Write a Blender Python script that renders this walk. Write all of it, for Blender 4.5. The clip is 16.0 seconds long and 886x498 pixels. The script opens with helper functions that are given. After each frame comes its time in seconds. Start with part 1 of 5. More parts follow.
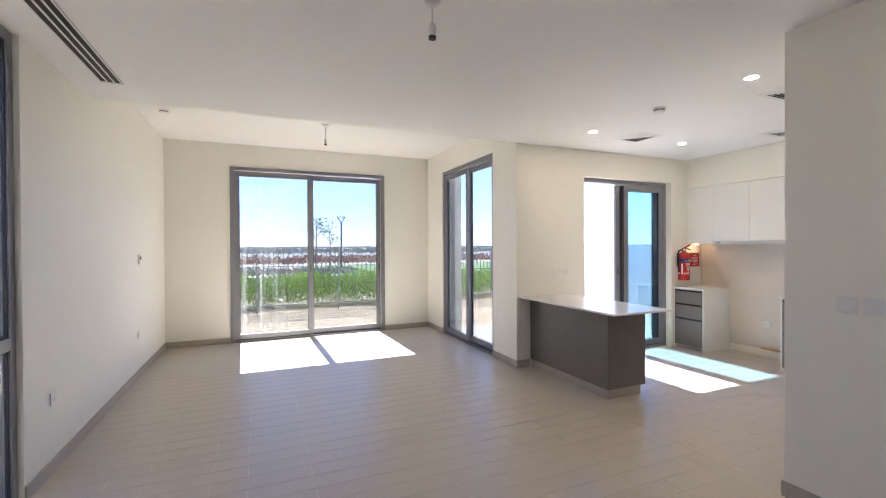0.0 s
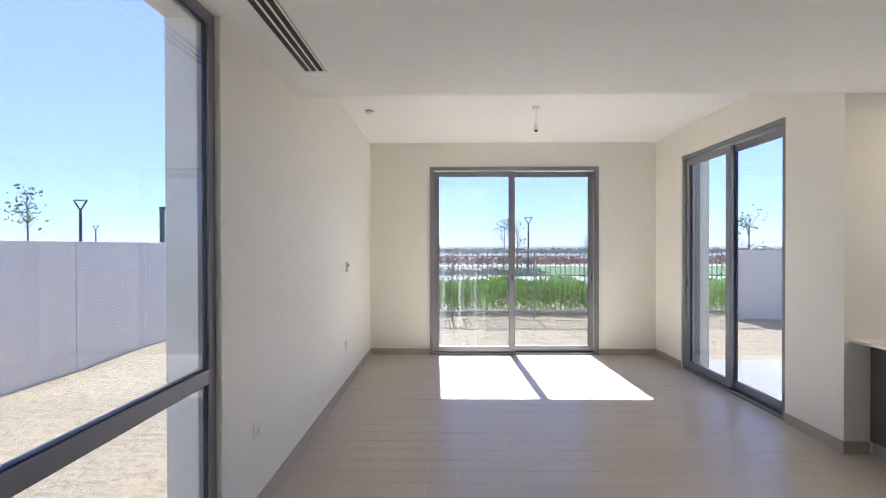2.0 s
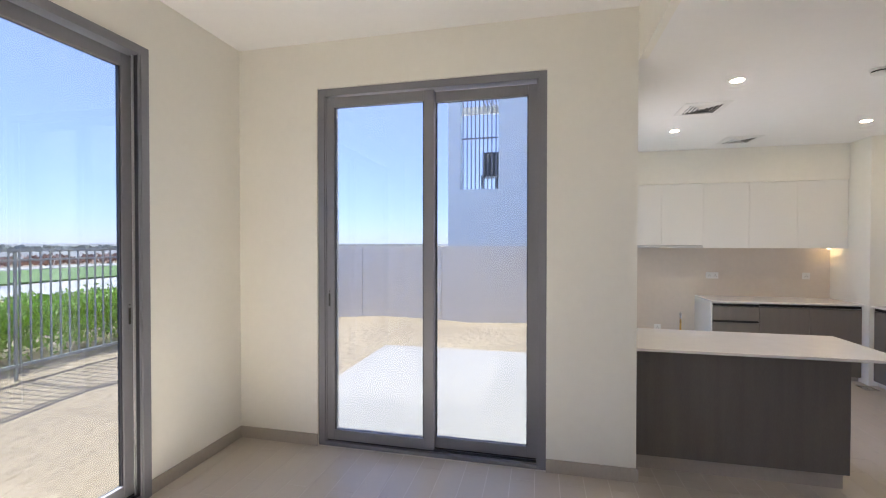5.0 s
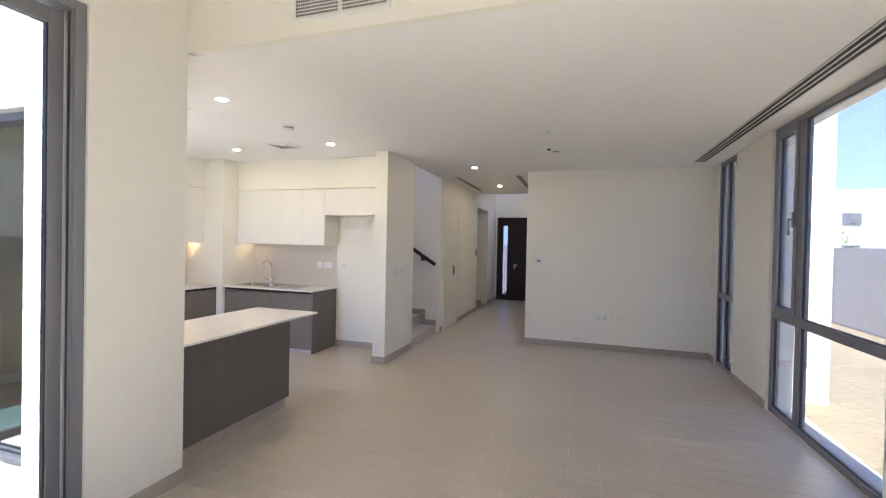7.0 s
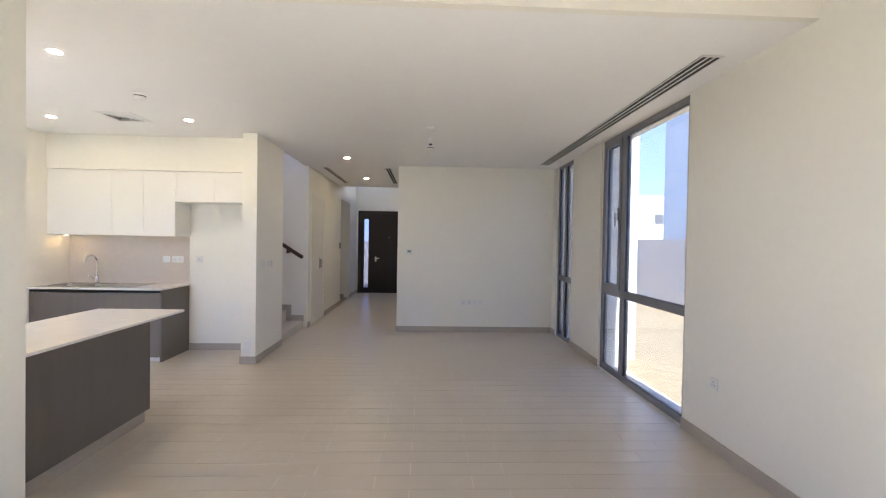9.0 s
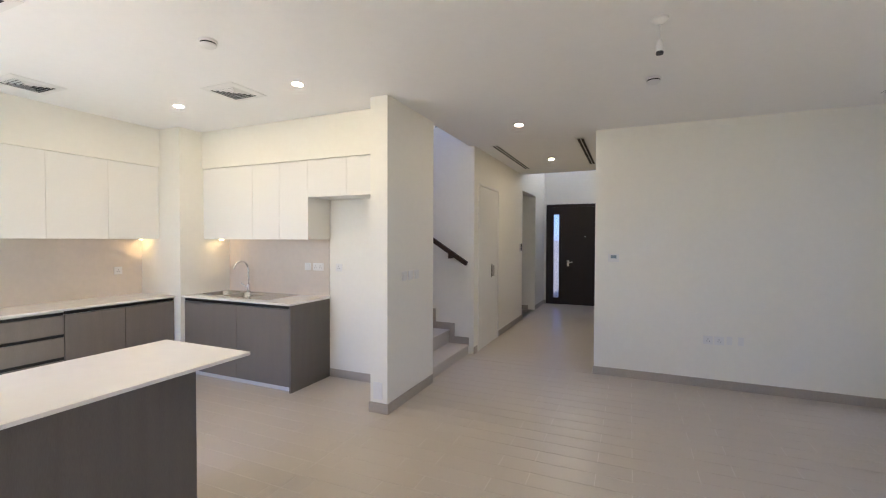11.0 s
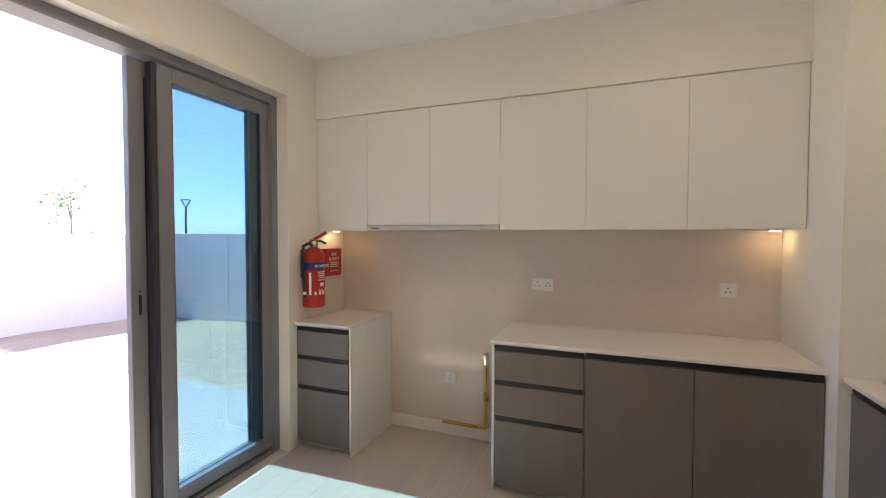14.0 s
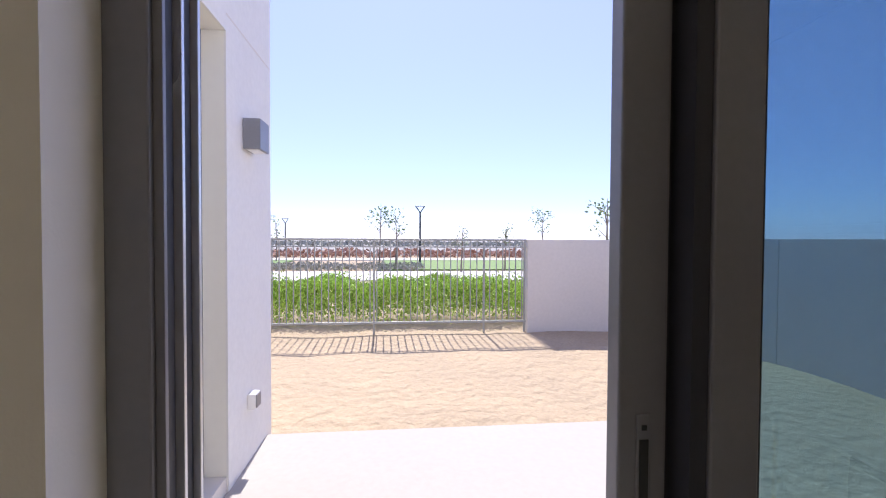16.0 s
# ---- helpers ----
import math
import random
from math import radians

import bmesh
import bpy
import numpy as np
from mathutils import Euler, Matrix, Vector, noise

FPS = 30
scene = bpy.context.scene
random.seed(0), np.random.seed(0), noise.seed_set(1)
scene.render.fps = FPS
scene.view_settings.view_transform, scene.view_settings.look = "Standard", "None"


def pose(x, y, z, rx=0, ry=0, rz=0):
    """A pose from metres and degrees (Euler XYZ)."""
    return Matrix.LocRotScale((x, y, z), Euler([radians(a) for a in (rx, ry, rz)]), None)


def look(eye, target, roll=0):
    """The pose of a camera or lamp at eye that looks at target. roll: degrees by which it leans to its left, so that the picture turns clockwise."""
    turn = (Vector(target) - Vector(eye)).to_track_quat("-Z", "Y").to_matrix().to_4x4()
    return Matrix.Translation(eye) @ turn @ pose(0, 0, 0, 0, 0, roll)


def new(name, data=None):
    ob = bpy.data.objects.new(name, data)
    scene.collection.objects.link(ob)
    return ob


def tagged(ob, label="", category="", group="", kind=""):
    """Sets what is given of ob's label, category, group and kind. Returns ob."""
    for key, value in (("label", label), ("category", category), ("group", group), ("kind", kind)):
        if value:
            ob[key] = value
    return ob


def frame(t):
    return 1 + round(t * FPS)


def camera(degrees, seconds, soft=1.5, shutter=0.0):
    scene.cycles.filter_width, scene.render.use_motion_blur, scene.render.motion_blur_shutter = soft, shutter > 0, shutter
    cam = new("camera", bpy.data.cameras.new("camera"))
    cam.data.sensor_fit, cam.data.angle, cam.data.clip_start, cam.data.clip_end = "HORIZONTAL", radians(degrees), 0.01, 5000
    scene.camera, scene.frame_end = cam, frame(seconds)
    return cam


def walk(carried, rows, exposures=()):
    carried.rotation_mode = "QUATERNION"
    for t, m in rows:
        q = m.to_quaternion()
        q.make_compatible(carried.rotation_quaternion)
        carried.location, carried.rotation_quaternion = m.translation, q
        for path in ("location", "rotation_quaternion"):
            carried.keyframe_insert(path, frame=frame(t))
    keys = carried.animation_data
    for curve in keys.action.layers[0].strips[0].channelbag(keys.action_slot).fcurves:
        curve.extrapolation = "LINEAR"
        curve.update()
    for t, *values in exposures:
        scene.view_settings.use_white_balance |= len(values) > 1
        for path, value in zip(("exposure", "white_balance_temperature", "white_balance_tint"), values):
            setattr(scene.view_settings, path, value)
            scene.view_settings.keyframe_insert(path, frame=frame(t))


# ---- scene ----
cam = camera(91.9, 16.0, soft=1.15)
SUN, SKY = 2.15, 0.028
PANE_TINT, BLUE_TINT = (0.45, 0.468, 0.464), (0.65, 0.76, 0.81)
EXPOSURES = [(0.0, 4.03, 5750, 12), (0.5, 3.84, 5650, 12), (1.0, 3.84, 5600, 11), (2.0, 3.82, 5600, 11), (2.5, 3.64, 5700, 11), (3.0, 3.46, 5750, 12), (3.5, 3.34, 5650, 11), (6.0, 4.05, 5850, 12), (7.5, 4.2, 5850, 10), (8.0, 4.2, 5850, 10), (10.5, 4.3, 5850, 9), (12.0, 4.26, 5850, 10), (12.5, 4.06, 5950, 11), (13.0, 3.68, 6150, 13), (13.5, 3.46, 6250, 13), (14.0, 3.42, 6350, 13), (14.5, 3.24, 6250, 13), (15.0, 2.78, 6150, 12), (15.5, 2.27, 6050, 14), (16.0, 1.8, 6200, 15)]
PATH = [
    (0, (1.307, -7.565, 1.53), (2.096, -5.728, 1.514), -0.3),
    (0.5, (1.263, -7.636, 1.537), (1.597, -5.664, 1.523), -0.2),
    (1, (1.254, -7.556, 1.572), (1.313, -5.557, 1.559), -0.1),
    (1.5, (1.17, -7.043, 1.604), (1.142, -5.043, 1.589), -0.1),
    (2, (1.173, -6.405, 1.617), (1.146, -4.405, 1.605), -0.1),
    (2.5, (1.143, -5.665, 1.63), (1.113, -3.665, 1.617), -0.1),
    (3, (1.138, -4.919, 1.593), (1.112, -2.919, 1.592), 0.0),
    (3.5, (1.114, -4.199, 1.602), (1.592, -2.257, 1.594), 0.0),
    (3.7, (1.123, -3.921, 1.617), (1.867, -2.065, 1.604), -0.3),
    (5.8, (1.321, -1.703, 1.582), (3.124, -2.567, 1.562), 0.7),
    (6, (1.372, -1.549, 1.586), (2.997, -2.715, 1.564), 0.8),
    (6.5, (1.491, -1.163, 1.59), (2.646, -2.796, 1.568), 1.0),
    (7, (1.789, -0.888, 1.597), (2.405, -2.79, 1.573), 1.2),
    (7.5, (1.981, -0.663, 1.565), (2.179, -2.653, 1.545), 1.1),
    (8, (2.148, -0.498, 1.523), (2.096, -2.497, 1.5), 1.0),
    (8.2, (2.169, -0.449, 1.52), (2.086, -2.447, 1.495), 1.0),
    (10.3, (2.174, -1.932, 1.528), (2.146, -3.931, 1.492), 0.6),
    (10.5, (2.186, -2.161, 1.526), (2.342, -4.155, 1.49), 0.4),
    (11, (2.281, -2.761, 1.542), (3.081, -4.594, 1.499), 0.2),
    (11.5, (2.414, -3.384, 1.524), (3.791, -4.834, 1.494), 0.1),
    (12, (2.69, -3.979, 1.54), (4.405, -5.007, 1.506), 0.1),
    (12.5, (3.059, -4.46, 1.549), (4.995, -4.961, 1.505), 0.1),
    (13, (3.538, -4.826, 1.519), (5.532, -4.97, 1.482), 0.3),
    (13.5, (4.078, -4.997, 1.517), (6.069, -4.819, 1.468), 0.3),
    (14, (4.619, -5.094, 1.501), (6.479, -4.361, 1.44), 0.1),
    (14.5, (5.125, -4.941, 1.503), (6.536, -3.526, 1.439), -0.1),
    (15, (5.475, -4.581, 1.506), (6.275, -2.749, 1.451), 0.1),
    (15.5, (5.612, -4.042, 1.508), (5.903, -2.064, 1.457), 0.2),
    (16, (5.684, -3.506, 1.511), (5.888, -1.517, 1.466), 0.3),
]
walk(cam, [(t, look(e, g, r)) for t, e, g, r in PATH], EXPOSURES)

# ---- world, sun ----
SUN_AZ, SUN_EL = 2.0, 53.3
world = bpy.data.worlds.new("sky")
world.use_nodes = True
scene.world = world
wn = world.node_tree.nodes
sky = wn.new("ShaderNodeTexSky")
sky.sky_type, sky.sun_disc = "NISHITA", False
sky.sun_elevation, sky.sun_rotation = radians(SUN_EL), radians(-SUN_AZ)
sky.air_density, sky.dust_density, sky.ozone_density = 1.0, 0.35, 4.0
sky.altitude = 600
# desert haze evens the clear sky out: an even pale blue veil over the sky texture
veil = wn.new("ShaderNodeMix")
veil.data_type, veil.blend_type = "RGBA", "ADD"
veil.inputs["Factor"].default_value = 1
veil.inputs["B"].default_value = (4.2, 4.5, 8.6, 1)
world.node_tree.links.new(sky.outputs[0], veil.inputs["A"])
world.node_tree.links.new(veil.outputs["Result"], wn["Background"].inputs[0])
wn["Background"].inputs[1].default_value = SKY
sun = new("sun", bpy.data.lights.new("sun", "SUN"))
sun.data.energy, sun.data.angle, sun.data.color = SUN, radians(0.55), (1.0, 0.95, 0.88)
sx, sy = -math.sin(radians(SUN_AZ)) * math.cos(radians(SUN_EL)), math.cos(radians(SUN_AZ)) * math.cos(radians(SUN_EL))
sun.matrix_world = look((sx * 40, sy * 40, math.sin(radians(SUN_EL)) * 40), (0, 0, 0))


# ---- materials ----
def mat(name, colour, rough=0.5, metal=0.0, scale=6.0, vary=0.06, bump=0.0, bump_scale=80.0, coat=0.0, bump_dist=0.01, stretch=(1, 1, 1), island=0.0, rough_vary=0.08, spec=0.5):
    """A surface with variation at two scales: broad blotches and fine grain, plus relief."""
    m = bpy.data.materials.new(name)
    m.use_nodes = True
    n, l = m.node_tree.nodes, m.node_tree.links
    b = n["Principled BSDF"]
    b.inputs["Metallic"].default_value = metal
    b.inputs["Coat Weight"].default_value = coat
    b.inputs["Specular IOR Level"].default_value = spec
    geo = n.new("ShaderNodeNewGeometry")
    mp = n.new("ShaderNodeMapping")
    mp.inputs["Scale"].default_value = stretch
    l.new(geo.outputs["Position"], mp.inputs["Vector"])
    big, fine = n.new("ShaderNodeTexNoise"), n.new("ShaderNodeTexNoise")
    big.inputs["Scale"].default_value, big.inputs["Detail"].default_value = scale * 0.25, 3
    fine.inputs["Scale"].default_value, fine.inputs["Detail"].default_value = scale * 6, 4
    for t in (big, fine):
        l.new(mp.outputs[0], t.inputs["Vector"])
    add = n.new("ShaderNodeMath")
    add.operation = "ADD"
    l.new(big.outputs[0], add.inputs[0])
    l.new(fine.outputs[0], add.inputs[1])
    src = add.outputs[0]
    if island:
        info, mul, a2 = n.new("ShaderNodeObjectInfo"), n.new("ShaderNodeMath"), n.new("ShaderNodeMath")
        mul.operation = "MULTIPLY_ADD"
        mul.inputs[1].default_value, mul.inputs[2].default_value = island, -island / 2
        geo_r = n.new("ShaderNodeMath")
        geo_r.operation = "ADD"
        l.new(info.outputs["Random"], geo_r.inputs[0])
        l.new(geo.outputs["Random Per Island"], geo_r.inputs[1])
        fr = n.new("ShaderNodeMath")
        fr.operation = "FRACT"
        l.new(geo_r.outputs[0], fr.inputs[0])
        l.new(fr.outputs[0], mul.inputs[0])
        a2.operation = "ADD"
        l.new(src, a2.inputs[0])
        l.new(mul.outputs[0], a2.inputs[1])
        src = a2.outputs[0]
    ramp = n.new("ShaderNodeMapRange")
    ramp.inputs["From Min"].default_value, ramp.inputs["From Max"].default_value = 0.6, 1.4
    ramp.inputs["To Min"].default_value, ramp.inputs["To Max"].default_value = 1 - vary, 1 + vary
    l.new(src, ramp.inputs["Value"])
    mix = n.new("ShaderNodeMix")
    mix.data_type, mix.blend_type = "RGBA", "MULTIPLY"
    mix.inputs["Factor"].default_value = 1
    mix.inputs["A"].default_value = (*colour, 1)
    l.new(ramp.outputs[0], mix.inputs["B"])
    l.new(mix.outputs["Result"], b.inputs["Base Color"])
    rr = n.new("ShaderNodeMapRange")
    rr.inputs["From Min"].default_value, rr.inputs["From Max"].default_value = 0.3, 0.7
    rr.inputs["To Min"].default_value, rr.inputs["To Max"].default_value = max(0.02, rough - rough_vary), min(1, rough + rough_vary)
    l.new(big.outputs[0], rr.inputs["Value"])
    l.new(rr.outputs[0], b.inputs["Roughness"])
    if bump:
        bt, bn = n.new("ShaderNodeTexNoise"), n.new("ShaderNodeBump")
        bt.inputs["Scale"].default_value, bt.inputs["Detail"].default_value = bump_scale, 4
        l.new(mp.outputs[0], bt.inputs["Vector"])
        bn.inputs["Strength"].default_value, bn.inputs["Distance"].default_value = bump, bump_dist
        l.new(bt.outputs[0], bn.inputs["Height"])
        l.new(bn.outputs[0], b.inputs["Normal"])
    return m


def glass_mat(name, tint, gloss=0.03):
    m = bpy.data.materials.new(name)
    m.use_nodes = True
    n, l = m.node_tree.nodes, m.node_tree.links
    n.remove(n["Principled BSDF"])
    tr, gl, lw, mx = n.new("ShaderNodeBsdfTransparent"), n.new("ShaderNodeBsdfGlossy"), n.new("ShaderNodeLayerWeight"), n.new("ShaderNodeMixShader")
    pw, ma = n.new("ShaderNodeMath"), n.new("ShaderNodeMath")
    tr.inputs[0].default_value = (*tint, 1)
    gl.inputs["Roughness"].default_value = 0.0
    lw.inputs[0].default_value = 0.5
    pw.operation, ma.operation = "POWER", "MULTIPLY_ADD"
    pw.inputs[1].default_value, ma.inputs[1].default_value, ma.inputs[2].default_value = 5.0, 0.6, gloss
    l.new(lw.outputs["Facing"], pw.inputs[0])
    l.new(pw.outputs[0], ma.inputs[0])
    l.new(ma.outputs[0], mx.inputs[0])
    l.new(tr.outputs[0], mx.inputs[1])
    l.new(gl.outputs[0], mx.inputs[2])
    l.new(mx.outputs[0], n["Material Output"].inputs[0])
    return m


def glow(name, colour, strength):
    m = bpy.data.materials.new(name)
    m.use_nodes = True
    b = m.node_tree.nodes["Principled BSDF"]
    b.inputs["Base Color"].default_value = (*colour, 1)
    b.inputs["Emission Color"].default_value = (*colour, 1)
    b.inputs["Emission Strength"].default_value = strength
    return m


WALL = mat("cream wall paint", (0.86, 0.835, 0.75), 0.55, scale=3, vary=0.02, bump=0.05, bump_scale=220)
CEIL = mat("white ceiling paint", (0.88, 0.87, 0.845), 0.75, scale=3, vary=0.015, bump=0.04, bump_scale=200)
TILE = mat("beige porcelain tile", (0.54, 0.475, 0.39), 0.30, scale=4, vary=0.02, island=0.5, rough_vary=0.008, spec=0.6)
GROUT = mat("grey beige grout", (0.71, 0.66, 0.59), 0.8, scale=20, vary=0.06)
STAIRTILE = mat("beige stair tile", (0.55, 0.50, 0.43), 0.4, scale=5, vary=0.05, island=0.3)
SKIRT = mat("beige skirting tile", (0.43, 0.38, 0.315), 0.4, scale=6, vary=0.08, stretch=(2, 2, 1))
ALU = mat("grey powder coated aluminium", (0.23, 0.23, 0.25), 0.42, metal=0.25, scale=12, vary=0.05, bump=0.02, bump_scale=500)
MILL = mat("bare mill aluminium", (0.72, 0.73, 0.75), 0.32, metal=0.6, scale=14, vary=0.04, stretch=(4, 4, 0.3))
ALUDARK = mat("dark gasket grey", (0.035, 0.036, 0.045), 0.5, scale=20, vary=0.1)
PULL = mat("black recessed pull", (0.012, 0.012, 0.012), 0.5, scale=30, vary=0.1)
GLASS = glass_mat("window glass", PANE_TINT)
GLASSW = glass_mat("clear window glass", [v * 1.05 for v in PANE_TINT])
GLASSE = glass_mat("patio door glass", [v * 1.07 for v in PANE_TINT])
GLASSBLUE = glass_mat("solar blue glass", BLUE_TINT, 0.07)
LAM = mat("grey brown wood laminate", (0.175, 0.153, 0.13), 0.5, scale=14, vary=0.11, bump=0.04, bump_scale=90, stretch=(5, 5, 0.35))
PANEL = mat("dark grey laminate panel", (0.14, 0.126, 0.11), 0.5, scale=14, vary=0.16, bump=0.04, bump_scale=90, stretch=(5, 5, 0.4))
QUARTZ = mat("white quartz worktop", (0.82, 0.79, 0.745), 0.20, scale=40, vary=0.012, rough_vary=0.02)
WHITELAM = mat("white matt lacquer", (0.83, 0.81, 0.76), 0.38, scale=8, vary=0.012)
SPLASH = mat("beige glazed splashback tile", (0.69, 0.615, 0.53), 0.09, scale=3, vary=0.04, rough_vary=0.02)
STEEL = mat("brushed stainless steel", (0.50, 0.49, 0.47), 0.20, metal=1.0, scale=12, vary=0.03, rough_vary=0.03)
SATIN = mat("satin steel front", (0.62, 0.61, 0.59), 0.45, metal=0.35, scale=12, vary=0.03, stretch=(6, 0.4, 6), rough_vary=0.04)
CHROME = mat("chrome", (0.75, 0.75, 0.76), 0.06, metal=1.0, scale=10, vary=0.02, rough_vary=0.02)
PLASTIC = mat("white switch plastic", (0.80, 0.79, 0.76), 0.4, scale=20, vary=0.015)
HOLE = mat("dark slot", (0.02, 0.02, 0.02), 0.6, scale=20, vary=0.1)
BRASS = mat("brass pipe", (0.52, 0.33, 0.10), 0.3, metal=1.0, scale=30, vary=0.12)
RED = mat("red painted steel", (0.46, 0.02, 0.016), 0.36, scale=20, vary=0.06, coat=0.3)
BLACK = mat("black rubber", (0.015, 0.015, 0.016), 0.5, scale=20, vary=0.1)
NAVY = mat("navy label", (0.02, 0.03, 0.16), 0.4, scale=20, vary=0.05)
WHITEP = mat("white print", (0.80, 0.80, 0.80), 0.5, scale=20, vary=0.02)
DOORWOOD = mat("dark wenge wood", (0.016, 0.008, 0.007), 0.5, scale=10, vary=0.3, bump=0.05, bump_scale=70, stretch=(6, 6, 0.4))
RAILWOOD = mat("dark stained oak handrail", (0.045, 0.02, 0.012), 0.35, scale=14, vary=0.25, stretch=(0.5, 6, 6))
RENDER_W = mat("white exterior render", (0.80, 0.78, 0.74), 0.85, scale=4, vary=0.05, bump=0.15, bump_scale=150)
# pale render with the blue of sky-lit shade put into its colour
RENDER_SHADE = mat("white render with blue shade tint", (0.65, 0.73, 0.79), 0.85, scale=4, vary=0.04, bump=0.1, bump_scale=150)
RENDER_C = mat("cream exterior render", (0.74, 0.68, 0.56), 0.85, scale=4, vary=0.05, bump=0.15, bump_scale=150)
BOUND = mat("pale boundary wall render", (0.68, 0.645, 0.595), 0.9, scale=3, vary=0.06, bump=0.12, bump_scale=120)
SAND = mat("desert sand", (0.39, 0.30, 0.195), 0.95, scale=4, vary=0.16, bump=1.0, bump_scale=7, bump_dist=0.07)
PATIO = mat("pale concrete paving", (0.39, 0.355, 0.315), 0.8, scale=4, vary=0.05, bump=0.08, bump_scale=100)
FENCE = mat("grey green powder coated steel", (0.36, 0.37, 0.355), 0.5, metal=0.2, scale=20, vary=0.06)
LEAF = mat("bright hedge leaf", (0.38, 0.55, 0.09), 0.5, scale=8, vary=0.3, island=1.0)
LEAFDARK = mat("dusty tree leaf", (0.19, 0.27, 0.09), 0.55, scale=8, vary=0.35, island=1.0)
BARK = mat("pale grey bark", (0.22, 0.18, 0.14), 0.9, scale=20, vary=0.2, bump=0.3)
LAWN = mat("lawn grass", (0.16, 0.24, 0.07), 0.9, scale=3, vary=0.25, bump=0.5, bump_scale=60)
PATH_M = mat("pale paved path", (0.52, 0.49, 0.45), 0.85, scale=3, vary=0.06)
SHRUB = mat("grey green shrub", (0.33, 0.33, 0.26), 0.9, scale=5, vary=0.25, island=0.4)
SHRUBRED = mat("red flowering shrub", (0.40, 0.24, 0.17), 0.9, scale=5, vary=0.3, island=0.5)
FAR = mat("hazy far ground", (0.28, 0.265, 0.24), 1.0, scale=0.2, vary=0.2)
POLE = mat("dark grey lamp pole", (0.05, 0.055, 0.06), 0.5, metal=0.4, scale=20, vary=0.05)
LIGHTON = glow("warm lamp lens", (1.0, 0.78, 0.50), 22.0)
STRIP = glow("warm cabinet light", (1.0, 0.66, 0.30), 5.0)
def dust_mat():
    """Dried water streaks on glass: thin vertical runs of pale dust, clear between them."""
    m = bpy.data.materials.new("dried dust streaks")
    m.use_nodes = True
    n, l = m.node_tree.nodes, m.node_tree.links
    n.remove(n["Principled BSDF"])
    geo, mp, t1, t2 = n.new("ShaderNodeNewGeometry"), n.new("ShaderNodeMapping"), n.new("ShaderNodeTexNoise"), n.new("ShaderNodeTexNoise")
    mp.inputs["Scale"].default_value = (17, 1, 0.45)
    l.new(geo.outputs["Position"], mp.inputs["Vector"])
    l.new(mp.outputs[0], t1.inputs["Vector"])
    l.new(geo.outputs["Position"], t2.inputs["Vector"])
    t1.inputs["Scale"].default_value, t1.inputs["Detail"].default_value = 1.0, 4
    t2.inputs["Scale"].default_value, t2.inputs["Detail"].default_value = 55, 3
    r1, mu, r2 = n.new("ShaderNodeMapRange"), n.new("ShaderNodeMath"), n.new("ShaderNodeMapRange")
    r1.inputs["From Min"].default_value, r1.inputs["From Max"].default_value = 0.46, 0.72
    r1.inputs["To Max"].default_value = 0.42
    r2.inputs["From Min"].default_value, r2.inputs["From Max"].default_value = 0.35, 0.7
    mu.operation = "MULTIPLY"
    l.new(t1.outputs[0], r1.inputs["Value"])
    l.new(t2.outputs[0], r2.inputs["Value"])
    l.new(r1.outputs[0], mu.inputs[0])
    l.new(r2.outputs[0], mu.inputs[1])
    tr, df, tl, ad, mx = n.new("ShaderNodeBsdfTransparent"), n.new("ShaderNodeBsdfDiffuse"), n.new("ShaderNodeBsdfTranslucent"), n.new("ShaderNodeMixShader"), n.new("ShaderNodeMixShader")
    df.inputs[0].default_value = tl.inputs[0].default_value = (0.6, 0.59, 0.58, 1)
    ad.inputs[0].default_value = 0.75
    l.new(df.outputs[0], ad.inputs[1])
    l.new(tl.outputs[0], ad.inputs[2])
    l.new(mu.outputs[0], mx.inputs[0])
    l.new(tr.outputs[0], mx.inputs[1])
    l.new(ad.outputs[0], mx.inputs[2])
    l.new(mx.outputs[0], n["Material Output"].inputs[0])
    return m


NAVYG = mat("dark blue window glass", (0.05, 0.07, 0.10), 0.1, scale=3, vary=0.1)
DUST = dust_mat()
FROST = glass_mat("frosted sidelight", (0.30, 0.33, 0.40))


# ---- shape helpers ----
def box(bm, x0, x1, y0, y1, z0, z1, bevel=0.0):
    g = bmesh.ops.create_cube(bm, size=1.0, matrix=Matrix.Translation(((x0 + x1) / 2, (y0 + y1) / 2, (z0 + z1) / 2)) @ Matrix.Diagonal((abs(x1 - x0), abs(y1 - y0), abs(z1 - z0), 1)))
    if bevel:
        es = list({e for v in g["verts"] for e in v.link_edges})
        bmesh.ops.bevel(bm, geom=es, offset=bevel, segments=2, affect="EDGES", profile=0.5)
    return bm


def boxes(*dims, bevel=0.0):
    bm = bmesh.new()
    for d in dims:
        box(bm, *d, bevel=bevel)
    return bm


def cyl(bm, a, b, r0, r1=None, n=20, caps=True):
    """A round bar from a to b."""
    a, b = Vector(a), Vector(b)
    q = (b - a).to_track_quat("Z", "Y").to_matrix().to_4x4()
    bmesh.ops.create_cone(bm, cap_ends=caps, segments=n, radius1=r0, radius2=r0 if r1 is None else r1, depth=(b - a).length, matrix=Matrix.Translation((a + b) / 2) @ q)
    return bm


def cyls(*bars, n=20):
    bm = bmesh.new()
    for bar in bars:
        cyl(bm, *bar, n=n)
    return bm


def tube(points, r, n=12):
    """A bent round tube through the points, with round elbows."""
    bm = bmesh.new()
    for a, b in zip(points, points[1:]):
        cyl(bm, a, b, r, n=n)
    for p in points[1:-1]:
        bmesh.ops.create_uvsphere(bm, u_segments=n, v_segments=n // 2, radius=r * 1.01, matrix=Matrix.Translation(p))
    return bm


